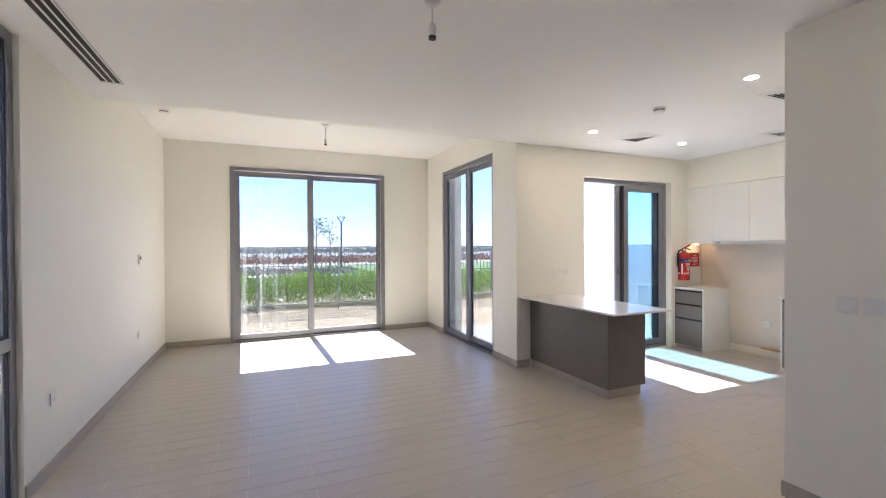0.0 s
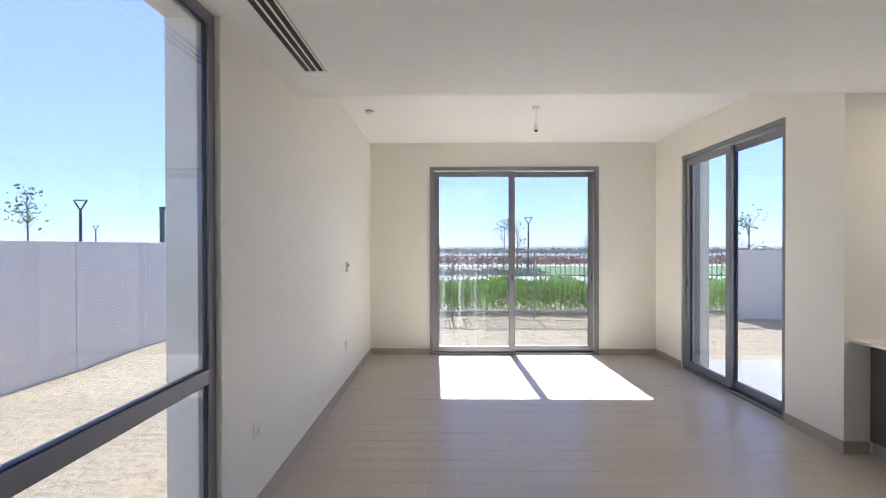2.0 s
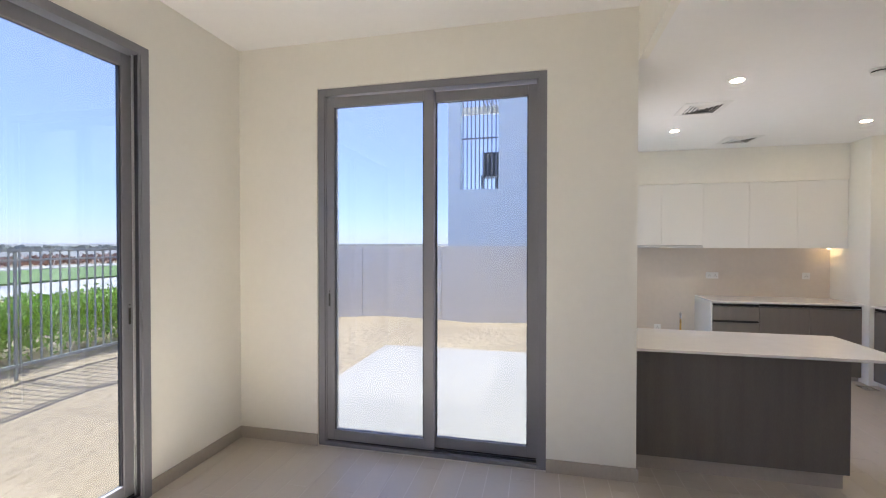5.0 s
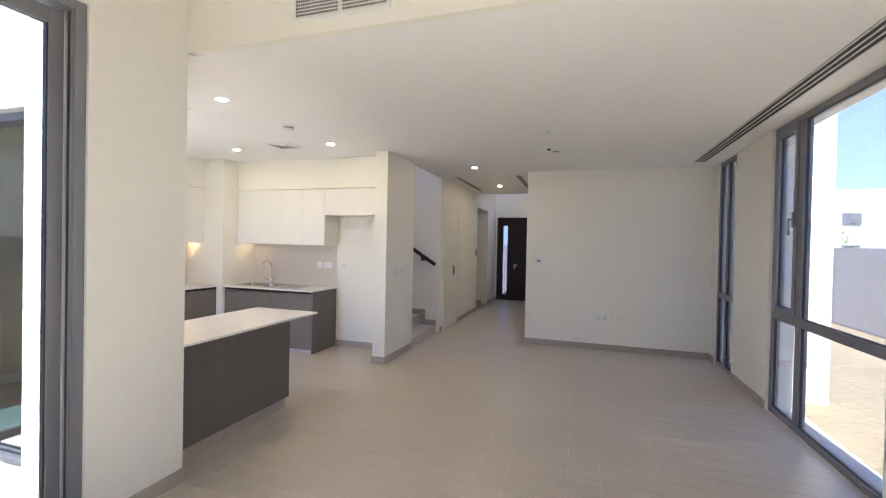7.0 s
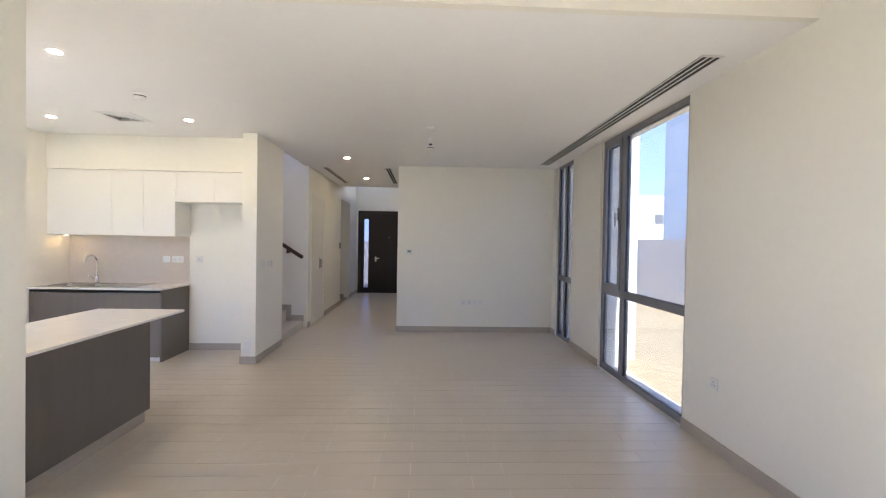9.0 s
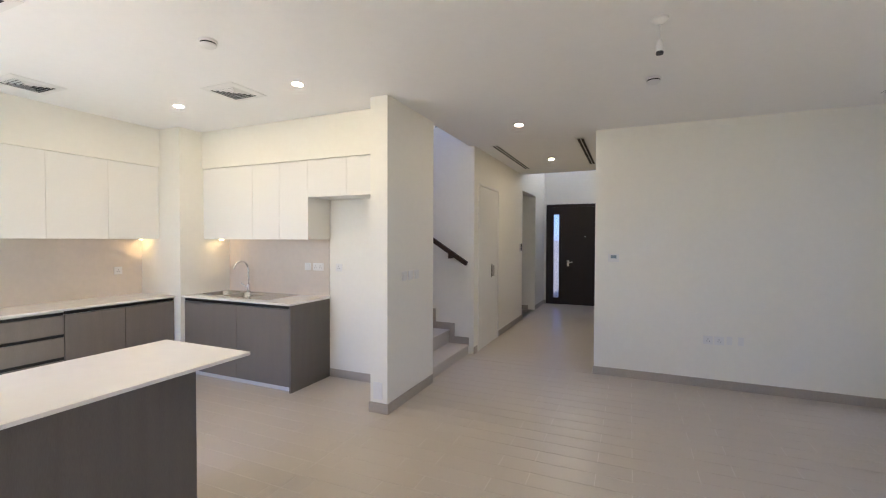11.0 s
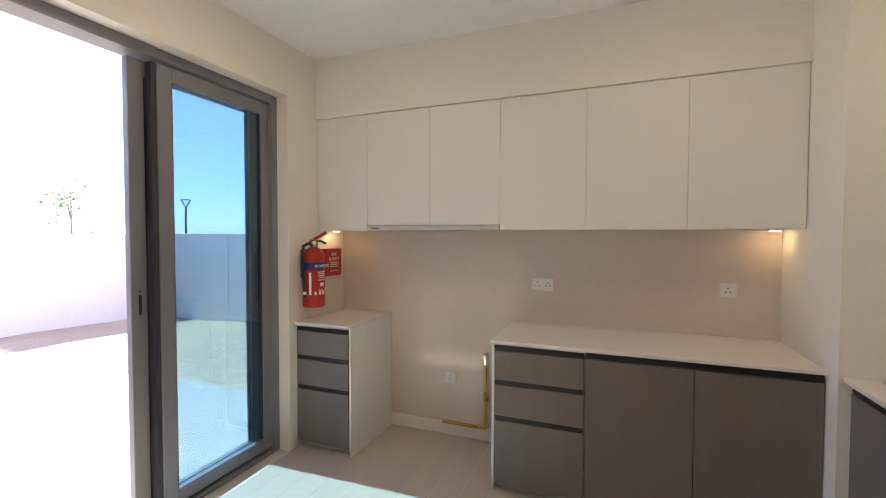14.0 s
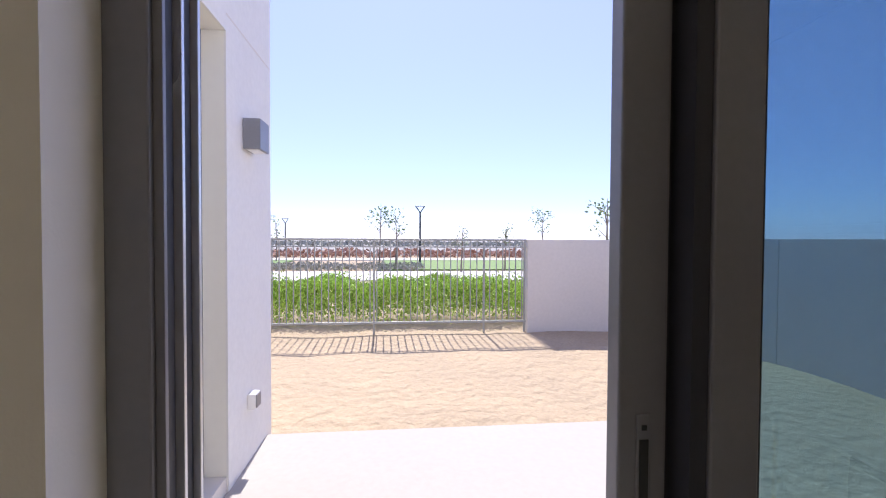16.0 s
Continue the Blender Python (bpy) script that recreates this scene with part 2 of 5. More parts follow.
def lathe(profile, n=28, m=Matrix()):
    """A turned shape: profile of (radius, height) about z."""
    bm = bmesh.new()
    rings = []
    for r, z in profile:
        rings.append([bm.verts.new(m @ Vector((r * math.cos(2 * math.pi * k / n), r * math.sin(2 * math.pi * k / n), z))) for k in range(n)])
    for a, b in zip(rings, rings[1:]):
        for k in range(n):
            bm.faces.new((a[k], a[(k + 1) % n], b[(k + 1) % n], b[k]))
    bm.faces.new(reversed(rings[0]))
    bm.faces.new(rings[-1])
    return bm


def mesh_ob(name, bm, material, smooth=False):
    me = bpy.data.meshes.new(name)
    bmesh.ops.recalc_face_normals(bm, faces=bm.faces)
    bm.to_mesh(me)
    bm.free()
    if smooth:
        for p in me.polygons:
            p.use_smooth = True
        me.set_sharp_from_angle(angle=radians(40))
    me.materials.append(material)
    return new(name, me)


def structure(name, bm, material, label="", category=""):
    return tagged(mesh_ob(name, bm, material), label, category, kind="structure")


def thing(name, at, label, category, group="", kind=""):
    ob = new(name)
    ob.empty_display_size = 0.1
    ob.location = at
    bpy.context.view_layer.update()
    return tagged(ob, label, category, group, kind)


def part(name, bm, material, parent, label="", smooth=False):
    """One mesh object, drawn in world coordinates, under a thing or a part."""
    ob = mesh_ob(name, bm, material, smooth)
    ob.parent = parent
    if parent.parent is None:
        ob.matrix_parent_inverse = Matrix.Translation(parent.location).inverted()
    if label:
        tagged(ob, label)
    return ob


def glass_part(name, bm, parent, material=None):
    ob = part(name, bm, material or GLASS, parent)
    ob.visible_shadow = False
    return ob


# ---- setting: floor, walls, ceilings ----
H, HN = 2.80, 3.16
XE, XK, YK, YS = 4.25, 7.62, -3.03, -6.66
XO, YO = 4.60, 0.22
WO = -0.29


def wall_with_holes(axis, a0, a1, t0, t1, z1, holes):
    """A wall along an axis between t0 and t1 thick, with holes (from, to, bottom, top)."""
    bm = bmesh.new()

    def add(p, q, z0, z):
        if q - p > 1e-4 and z - z0 > 1e-4:
            box(bm, *((t0, t1, p, q) if axis == "y" else (p, q, t0, t1)), z0, z)
    at = a0
    for h0, h1, b, t in sorted(holes):
        add(at, h0, 0 if b >= 0 else b, z1)
        add(h0, h1, -0.02, b)
        add(h0, h1, t, z1)
        at = h1
    add(at, a1, 0, z1)
    return bm


def drop_to(bm, z):
    for v in bm.verts:
        if v.co.z < 0.001:
            v.co.z = z
    return bm


WW = (-5.99, -4.21, 0.0, H)
WW2 = (-7.78, -7.02, 0.0, H)
NW = (0.89, 3.40, 0.0, H)
EW = (-2.445, -0.695, 0.0, H)
KD = (5.322, 6.965, 0.0, 2.45)
UP = 3.5
structure("wall_west", drop_to(wall_with_holes("y", -8.13, YO, WO, 0.0, UP, [WW, WW2]), -0.3), WALL, "cream painted wall with two full-height windows", "wall")
structure("wall_north", drop_to(wall_with_holes("x", 0.0, XO, 0.0, YO, UP, [NW]), -0.3), WALL, "cream painted wall with a sliding glass door", "wall")
structure("wall_nook_east", drop_to(wall_with_holes("y", YK + 0.28, 0.0, XE, XO, UP, [EW]), -0.3), WALL, "cream painted wall with a sliding glass door", "wall")
structure("wall_kitchen_north", drop_to(wall_with_holes("x", XE, XK + 0.28, YK, YK + 0.28, UP, [KD]), -0.3), WALL, "cream painted kitchen wall with a glass door", "wall")
structure("wall_kitchen_east", boxes((XK, XK + 0.28, -8.35, YK, -0.3, 5.6)), WALL, "cream painted kitchen wall", "wall")
structure("wall_kitchen_south", boxes((4.40, XK, -6.95, YS, 0, 5.6)), WALL, "cream painted wall behind the sink", "wall")
structure("wall_partition", boxes((4.225, 4.40, -6.95, -6.0, 0, H), (4.1, 4.40, -6.95, -6.80, H + 0.12, 5.6)), WALL, "cream painted partition wall end", "wall")
structure("wall_south", boxes((0.0, 2.65, -8.13, -7.98, 0, H)), WALL, "plain cream painted living room wall", "wall")
structure("wall_hall_west", boxes((2.50, 2.65, -13.3, -8.13, 0, 5.0)), WALL, "cream painted hall wall", "wall")
CL = (-9.34, -8.37, 0.0, 2.33)
ALC = (-12.25, -11.0, 0.0, 2.5)
structure("wall_hall_east", wall_with_holes("y", -13.3, -8.2, 4.2, 4.35, 5.6, [CL, ALC]), WALL, "cream painted hall wall with a closet door", "wall")
structure("wall_stair_south", boxes((4.35, XK, -8.35, -8.2, 0, 3.1)), WALL, "cream painted stair wall", "wall")
structure("wall_front", wall_with_holes("x", 2.50, 4.35, -13.5, -13.3, 5.0, [(2.93, 4.15, 0.0, 2.4)]), WALL, "cream painted wall round the front door", "wall")
structure("wall_alcove", boxes((5.6, 5.75, -12.4, -10.85, 0, 2.9), (4.35, 5.6, -12.4, -12.25, 0, 2.9), (4.35, 5.6, -11.0, -10.85, 0, 2.9)), WALL, "cream painted lobby walls", "wall")
structure("wall_closet", boxes((4.35, 5.2, -9.5, -9.4, 0, 2.6), (5.1, 5.2, -9.4, -8.35, 0, 2.6)), WALL, "closet inside walls", "wall")
structure("ceiling_living", boxes((0.0, 4.225, -6.95, YK - 0.05, H, H + 0.12), (0.0, 4.2, -7.98, -6.95, H, H + 0.12), (4.225, XK, YS, YK, H, H + 0.12)), CEIL, "flat white painted ceiling", "ceiling")
structure("ceiling_hall", boxes((2.65, 4.2, -10.95, -7.98, H, H + 0.12)), CEIL, "flat white painted hall ceiling", "ceiling")
# pieces leave an invented opening, out of view, that brightens the hall
structure("ceiling_hall_high", boxes((2.5, 2.9, -13.5, -10.83, 5.0, 5.12), (3.9, 4.35, -13.5, -10.83, 5.0, 5.12), (2.9, 3.9, -13.5, -12.95, 5.0, 5.12), (2.9, 3.9, -12.25, -10.83, 5.0, 5.12), (2.65, 4.2, -10.95, -10.83, H + 0.12, 5.0)), CEIL, "high white ceiling over the front door with an added unseen light opening", "ceiling")
structure("ceiling_nook", boxes((0.0, XE, YK, 0.0, HN, HN + 0.12)), CEIL, "raised white painted ceiling", "ceiling")
structure("ceiling_bulkhead", boxes((0.0, XE, YK - 0.05, YK, H, HN + 0.12)), WALL, "cream painted bulkhead step in the ceiling", "ceiling")
structure("ceiling_stair_foot", boxes((4.2, 4.27, -8.2, -6.95, H, H + 0.12)), CEIL, "white ceiling over the foot of the stair", "ceiling")
structure("floor_landing", boxes((4.35, XK, -9.75, -8.35, 2.98, 3.1)), TILE, "tiled upper landing", "floor")
structure("wall_landing", boxes((4.35, XK + 0.28, -9.9, -9.75, 2.98, 5.6), (XK, XK + 0.28, -9.75, -8.35, 2.98, 5.6)), WALL, "cream painted upper landing wall", "wall")
structure("ceiling_alcove", boxes((4.35, 5.75, -12.4, -10.85, 2.9, 3.0)), CEIL, "white lobby ceiling", "ceiling")
# gap at x 5.0 to 7.2 is added, unseen, to daylight the stairwell
structure("ceiling_stair", boxes((4.2, 5.0, -8.35, -6.66, 5.6, 5.72), (7.2, XK + 0.28, -8.35, -6.66, 5.6, 5.72), (5.0, 7.2, -8.35, -7.9, 5.6, 5.72), (5.0, 7.2, -6.96, -6.66, 5.6, 5.72), (4.2, XK + 0.28, -9.9, -8.35, 5.6, 5.72), (4.1, 4.2, -8.2, -6.95, H + 0.12, 5.6)), CEIL, "white ceiling above the stair with an added unseen light opening", "ceiling")
structure("roof_slab", boxes((WO, XO, YK + 0.28, YO, UP, UP + 0.25), (WO, XK, YS, YK + 0.28, UP, UP + 0.25), (WO, 4.1, -8.13, YS, UP, UP + 0.25)), RENDER_W, "white rendered roof slab", "roof")
structure("exterior_render", boxes((XO, XO + 0.012, EW[1], YO, -0.3, UP), (XO, XO + 0.012, YK + 0.28, EW[0], -0.3, UP), (XO, XO + 0.012, EW[0], EW[1], H, UP), (XO + 0.012, KD[0], YK + 0.28, YK + 0.292, -0.3, UP), (KD[1], XK + 0.28, YK + 0.28, YK + 0.292, -0.3, UP), (KD[0], KD[1], YK + 0.28, YK + 0.292, 2.45, UP)), RENDER_W, "white rendered outer wall face", "wall")

structure("wall_fin", boxes((-0.94, WO, -7.0, -6.9, -0.3, UP), bevel=0.008), RENDER_W, "white rendered fin between the two side windows", "wall")


def skirting(runs):
    """Skirting tiles along wall feet: runs of (x0, y0, x1, y1, normal x, normal y)."""
    bm = bmesh.new()
    for x0, y0, x1, y1, nx, ny in runs:
        a, b = Vector((x0, y0)), Vector((x1, y1))
        n = Vector((nx, ny)) * 0.012
        xs, ys = sorted((a.x, b.x, a.x + n.x, b.x + n.x)), sorted((a.y, b.y, a.y + n.y, b.y + n.y))
        box(bm, xs[0], xs[-1], ys[0], ys[-1], 0.0, 0.092, bevel=0.0015)
    return bm


structure("baseboard", skirting([
    (0, -4.21, 0, 0, 1, 0), (0, -7.02, 0, -5.99, 1, 0), (0, -7.98, 0, -7.78, 1, 0),
    (0.012, 0, 0.89, 0, 0, -1), (3.40, 0, XE - 0.012, 0, 0, -1), (XE, -0.695, XE, 0, -1, 0), (XE, YK - 0.012, XE, -2.445, -1, 0),
    (XE, YK, 4.44, YK, 0, -1), (4.98, YK, 5.322, YK, 0, -1), (0.012, -7.98, 2.65, -7.98, 0, 1), (2.65, -13.3, 2.65, -7.968, 1, 0),
    (4.225, -6.93, 4.225, -5.988, -1, 0), (4.225, -6.0, 4.412, -6.0, 0, 1), (4.40, -6.648, 4.40, -6.0, 1, 0), (4.412, YS, 5.36, YS, 0, 1),
    (4.2, -11.0, 4.2, -9.38, -1, 0), (4.2, -8.33, 4.2, -8.2, -1, 0), (4.2, -13.3, 4.2, -12.25, -1, 0), (4.35, -12.25, 5.6, -12.25, 0, 1), (4.15, -13.3, 4.19, -13.3, 0, 1)]), SKIRT, "beige porcelain skirting tiles", "baseboard")
structure("floor", boxes((WO, XO, -8.2, YO - 0.1, -0.2, -0.0012), (2.4, 6.0, -13.6, -8.2, -0.2, -0.0012), (XO, XK + 0.2, -8.3, YK + 0.18, -0.2, -0.0012)), GROUT, "beige plank tile floor laid in brick bond", "floor")

# ---- outdoors ----
def ground_sheet():
    """Sand near the house, uneven, reaching out to the horizon as one sheet."""
    bm = bmesh.new()
    xs = [-3000, -600, -120, -40, -20, -12] + [-8 + 0.4 * k for k in range(56)] + [15, 20, 30, 60, 150, 600, 3000]
    ys = [-3000, -600, -120, -40, -24, -16] + [-12 + 0.4 * k for k in range(52)] + [10, 13, 17, 25, 60, 150, 600, 3000]
    grid = []
    for y in ys:
        row = []
        for x in xs:
            z = -0.16
            if -8 < x < 14 and -12 < y < 8:
                z += 0.05 * noise.noise(Vector((x * 0.55, y * 0.55, 0))) + 0.03 * noise.noise(Vector((x * 1.7, y * 1.7, 4)))
                if WO - 0.2 < x < XK + 0.5 and y < 0.35:
                    z = -0.2
            row.append(bm.verts.new((x, y, z)))
        grid.append(row)
    for a, b in zip(grid, grid[1:]):
        for k in range(len(xs) - 1):
            bm.faces.new((a[k], a[k + 1], b[k + 1], b[k]))
    return bm


g = structure("ground", ground_sheet(), SAND, "pale pink desert sand, raked and uneven", "ground")
for p in g.data.polygons:
    p.use_smooth = True
structure("patio", boxes((XO, 7.95, YK + 0.28, 0.12, -0.3, -0.1), bevel=0.01), PATIO, "smooth pale concrete patio slab", "patio")
YF, XF = 4.05, 7.97
XB, XW = 10.75, -4.2


def boundary_wall(name, x0, x1, y0, y1, top, joints):
    ob = thing(name, ((x0 + x1) / 2, (y0 + y1) / 2, -0.2), "pale rendered garden boundary wall", "wall", "boundary walls", "structure")
    along = "x" if x1 - x0 > y1 - y0 else "y"
    a0, a1 = (x0, x1) if along == "x" else (y0, y1)
    cuts = [a0] + joints + [a1]
    for p, q in zip(cuts, cuts[1:]):
        d = (p + 0.004, q - 0.004)
        part("panel", boxes((*d, y0, y1, -0.4, top) if along == "x" else (x0, x1, *d, -0.4, top), bevel=0.006), BOUND, ob)
    return ob


boundary_wall("boundary_wall_east", XB, XB + 0.2, -14, YF + 0.1, 1.54, [-9.0, -4.9, -0.2, 1.75])
boundary_wall("boundary_wall_north", XF, XB - 0.005, YF - 0.1, YF + 0.1, 1.515, [])
boundary_wall("boundary_wall_west", XW - 0.2, XW, -26, YF + 0.1, 1.70, [-20, -14, -8.2, -4.2, -0.3])


def fence():
    ob = thing("fence", ((XF + XW) / 2, YF, -0.16), "grey steel picket fence in front of a green hedge", "fence")
    top, low = 1.52, 0.02
    part("top_rail", boxes((XW, XF, YF - 0.02, YF + 0.02, top - 0.035, top), bevel=0.004), FENCE, ob)
    part("upper_rail", boxes((XW, XF, YF - 0.012, YF + 0.012, top - 0.155, top - 0.13), bevel=0.003), FENCE, ob)
    part("bottom_rail", boxes((XW, XF, YF - 0.02, YF + 0.02, low, low + 0.04), bevel=0.004), FENCE, ob)
    n = int((XF - XW) / 0.118)
    first = None
    for k in range(n):
        x = XW + 0.06 + k * 0.118
        if first is None:
            first = part("picket", boxes((x - 0.009, x + 0.009, YF - 0.009, YF + 0.009, low + 0.04, top - 0.035)), FENCE, ob)
        else:
            o = first.copy()
            scene.collection.objects.link(o)
            o.location = (k * 0.118, 0, 0)
    for x in (XW + 0.03, -1.4, 1.25, 3.25, 5.25, 7.2, XF - 0.03):
        part("post", boxes((x - 0.016, x + 0.016, YF - 0.016, YF + 0.016, -0.25, top - 0.04), bevel=0.004), FENCE, ob)
    return ob


fence()


def hedge():
    rnd = random.Random(4)
    verts, faces = [], []
    for k in range(90000):
        x, y = rnd.uniform(XW - 2, XF + 6), YF + 0.75 + abs(rnd.gauss(0, 0.75))
        if y > YF + 3.5:
            continue
        top = 0.69 + 0.16 * noise.noise(Vector((x * 1.3, y * 1.3, 1))) + 0.10 * noise.noise(Vector((x * 4, y * 4, 2)))
        z = -0.12 + (top + 0.12) * rnd.random() ** 0.55
        p = Vector((x, y, z))
        a = Vector((rnd.gauss(0, 0.6), rnd.gauss(0, 0.6), abs(rnd.gauss(0.8, 0.5)))).normalized() * rnd.uniform(0.045, 0.10)
        b = a.cross(Vector((rnd.gauss(0, 1), rnd.gauss(0, 1), 0.1))).normalized() * a.length * 0.2
        i = len(verts)
        verts += [p - a * 0.5, p + b, p + a * 0.5, p - b]
        faces.append((i, i + 1, i + 2, i + 3))
    me = bpy.data.meshes.new("hedge")
    me.from_pydata(verts, [], faces)
    me.materials.append(LEAF)
    return tagged(new("hedge", me), "dense bright green hedge behind the fence", "hedge", kind="stuff")


hedge()
structure("road", boxes((-200, 200, 13.6, 18.4, -0.2, -0.12)), PATH_M, "pale paved footpath beyond the hedge", "path")
structure("lawn", boxes((4.5, 90, 19.2, 29, -0.22, -0.08)), LAWN, "green lawn beyond the path", "lawn")
structure("lawn_2", boxes((-60, -2, 21.5, 29, -0.22, -0.085)), LAWN, "green lawn beyond the path", "lawn")
structure("ground_far", boxes((-3000, 3000, 40.5, 3000, -0.22, -0.12)), FAR, "hazy far desert scrub land", "ground")
structure("path_far", boxes((-200, 200, 30, 33, -0.22, -0.09)), PATH_M, "pale far footpath", "path")


def shrub_belt(name, x0, x1, y0, y1, h, count, leaf, material, label, seed):
    rnd = random.Random(seed)
    verts, faces = [], []
    for _ in range(count):
        x, y = rnd.uniform(x0, x1), rnd.uniform(y0, y1)
        top = h * (0.65 + 0.5 * noise.noise(Vector((x * 0.5, y * 0.5, seed))))
        p = Vector((x, y, -0.1 + max(0.1, top) * rnd.random()))
        a = Vector((rnd.gauss(0, 1), rnd.gauss(0, 1), rnd.gauss(0.5, 0.7))).normalized() * leaf * rnd.uniform(0.6, 1.4)
        b = a.cross(Vector((rnd.gauss(0, 1), rnd.gauss(0, 1), 0.3))).normalized() * a.length * 0.5
        i = len(verts)
        verts += [p - a * 0.5, p + b, p + a * 0.5, p - b]
        faces.append((i, i + 1, i + 2, i + 3))
    me = bpy.data.meshes.new(name)
    me.from_pydata(verts, [], faces)
    me.materials.append(material)
    return tagged(new(name, me), label, "shrubs", kind="stuff")


shrub_belt("low_shrubs", -30, 7, 18.7, 22.0, 0.35, 8000, 0.14, SHRUB, "low grey green ground cover shrubs", 3)
shrub_belt("red_shrubs", -60, 60, 34.5, 40, 0.85, 9000, 0.3, SHRUBRED, "belt of red flowering shrubs", 5)
shrub_belt("far_woods", -400, 400, 90, 150, 1.1, 14000, 1.0, SHRUB, "hazy belt of far desert scrub", 7)


def lamp_post(x, y, h):
    ob = thing("street_lamp", (x, y, -0.15), "slim dark grey park lamp with a triangular head", "street lamp", "park lamps")
    part("pole", cyls(((x, y, -0.15), (x, y, h - 0.45), 0.075, 0.055), n=12), POLE, ob, smooth=True)
    part("head", tube([(x, y, h - 0.45), (x - 0.3, y, h), (x + 0.3, y, h), (x, y, h - 0.45)], 0.035, n=8), POLE, ob)
    part("lens", boxes((x - 0.28, x + 0.28, y - 0.03, y + 0.03, h - 0.03, h - 0.005)), WHITEP, ob)
    return ob


def young_tree(x, y, h, seed, leaves=90):
    rnd = random.Random(seed)
    ob = thing("tree", (x, y, -0.15), "young slender tree with sparse leaves", "tree", "young trees")
    bm = bmesh.new()
    cyl(bm, (x, y, -0.15), (x + 0.05, y, h * 0.55), 0.05, 0.03, n=8)
    cyl(bm, (x + 0.05, y, h * 0.55), (x + rnd.uniform(-0.1, 0.1), y, h * 0.95), 0.03, 0.008, n=8)
    ends = []
    for k in range(9):
        z = h * rnd.uniform(0.45, 0.85)
        e = Vector((x + rnd.uniform(-0.12, 0.12) * h, y + rnd.uniform(-0.12, 0.12) * h, z + rnd.uniform(0.08, 0.2) * h))
        cyl(bm, (x + 0.04, y, z), e, 0.014, 0.005, n=6)
        ends.append(e)
    part("trunk", bm, BARK, ob)
    verts, faces = [], []
    for e in ends:
        for _ in range(leaves // 6):
            p = e + Vector((rnd.gauss(0, 0.05), rnd.gauss(0, 0.05), rnd.gauss(0, 0.045))) * h
            a = Vector((rnd.gauss(0, 1), rnd.gauss(0, 1), rnd.gauss(-0.3, 0.6))).normalized() * 0.045 * h * rnd.uniform(0.6, 1.2)
            b = a.cross(Vector((rnd.gauss(0, 1), rnd.gauss(0, 1), 0.5))).normalized() * a.length * 0.28
            i = len(verts)
            verts += [p - a * 0.5, p + b, p + a * 0.5, p - b]
            faces.append((i, i + 1, i + 2, i + 3))
    me = bpy.data.meshes.new("crown")
    me.from_pydata(verts, [], faces)
    me.materials.append(LEAFDARK)
    c = new("crown", me)
    c.parent = ob
    c.matrix_parent_inverse = Matrix.Translation(ob.location).inverted()
    return ob


def square_lamp(x, y, h):
    ob = thing("street_lamp", (x, y, -0.15), "dark grey square lamp post with a short box head", "street lamp", "park lamps")
    part("pole", boxes((x - 0.055, x + 0.055, y - 0.055, y + 0.055, -0.15, h - 0.1), bevel=0.006), POLE, ob)
    part("head", boxes((x - 0.055, x + 0.30, y - 0.07, y + 0.07, h - 0.1, h), bevel=0.008), POLE, ob)
    part("lens", boxes((x + 0.09, x + 0.28, y - 0.05, y + 0.05, h - 0.108, h - 0.099)), WHITEP, ob)
    return ob


square_lamp(-8.0, 7.2, 2.9)
for x, y, h in ((7.1, 25.6, 3.75), (-15.25, 12.5, 3.7), (-33.3, 35, 3.7), (22.15, 17.7, 3.55), (-5.7, 41, 3.5)):
    lamp_post(x, y, h)
for k, (x, y, h) in enumerate(((4.6, 20.5, 3.7), (5.5, 20.8, 3.3), (8.8, 17.9, 2.1), (11.3, 18.9, 2.2), (13.6, 19.7, 3.1), (20.1, 17.2, 2.9), (12.3, 9.7, 3.0), (26.3, 12.1, 2.2), (26.9, 11.2, 2.3), (-14.5, 9.3, 3.9), (-13.5, 16, 3.0), (-3.0, 28, 3.0), (-8.9, -23.5, 2.7))):
    young_tree(x, y, h, 20 + k)


def neighbour_house():
    """White house next door with a recessed, slatted balcony on the upper floor."""
    x0, x1, y0, y1 = 13.0, 22.0, -14.0, 0.14
    b0, b1 = -1.27, -0.2
    ob = thing("house", (17, -6, -0.2), "white rendered neighbouring house in shade, with a slatted balcony", "house")
    # walls, roof and lintel carry the blue shade in their base colour
    part("wall", boxes((x0, x1, y0, b0, -0.2, 8.2), (x0, x1, b0, y1, -0.2, 3.1), (x0, x0 + 0.35, b1, y1, 3.1, 8.2)), RENDER_SHADE, ob)
    part("roof", boxes((x0 - 0.05, x1 + 0.05, y0 - 0.05, b0, 8.2, 8.45)), RENDER_SHADE, ob)
    part("lintel", boxes((x0, x0 + 0.35, b0, b1, 7.05, 8.2)), RENDER_SHADE, ob)
    for k in range(9):
        y = b0 + 0.07 + k * 0.115
        part("slat", boxes((x0 + 0.02, x0 + 0.05, y - 0.014, y + 0.014, 3.1, 7.05)), ALU, ob)
        part("pergola_bar", boxes((x0 + 0.06, x0 + 5.2, y - 0.014, y + 0.014, 6.93, 7.0)), ALU, ob)
    part("pergola_beam", boxes((x0 + 5.2, x0 + 5.35, b0, b1 + 1.2, 6.75, 7.05)), RENDER_C, ob)
    w = part("window", boxes((x0 - 0.02, x0 + 0.0, -3.95, -3.70, 1.66, 2.56)), ALU, ob)
    part("pane", boxes((x0 - 0.024, x0 - 0.019, -3.91, -3.74, 1.72, 2.50)), NAVYG, w)
    part("rail", boxes((x0 + 0.055, x0 + 0.085, b0, b1, 4.5, 4.54)), ALU, ob)
    return ob


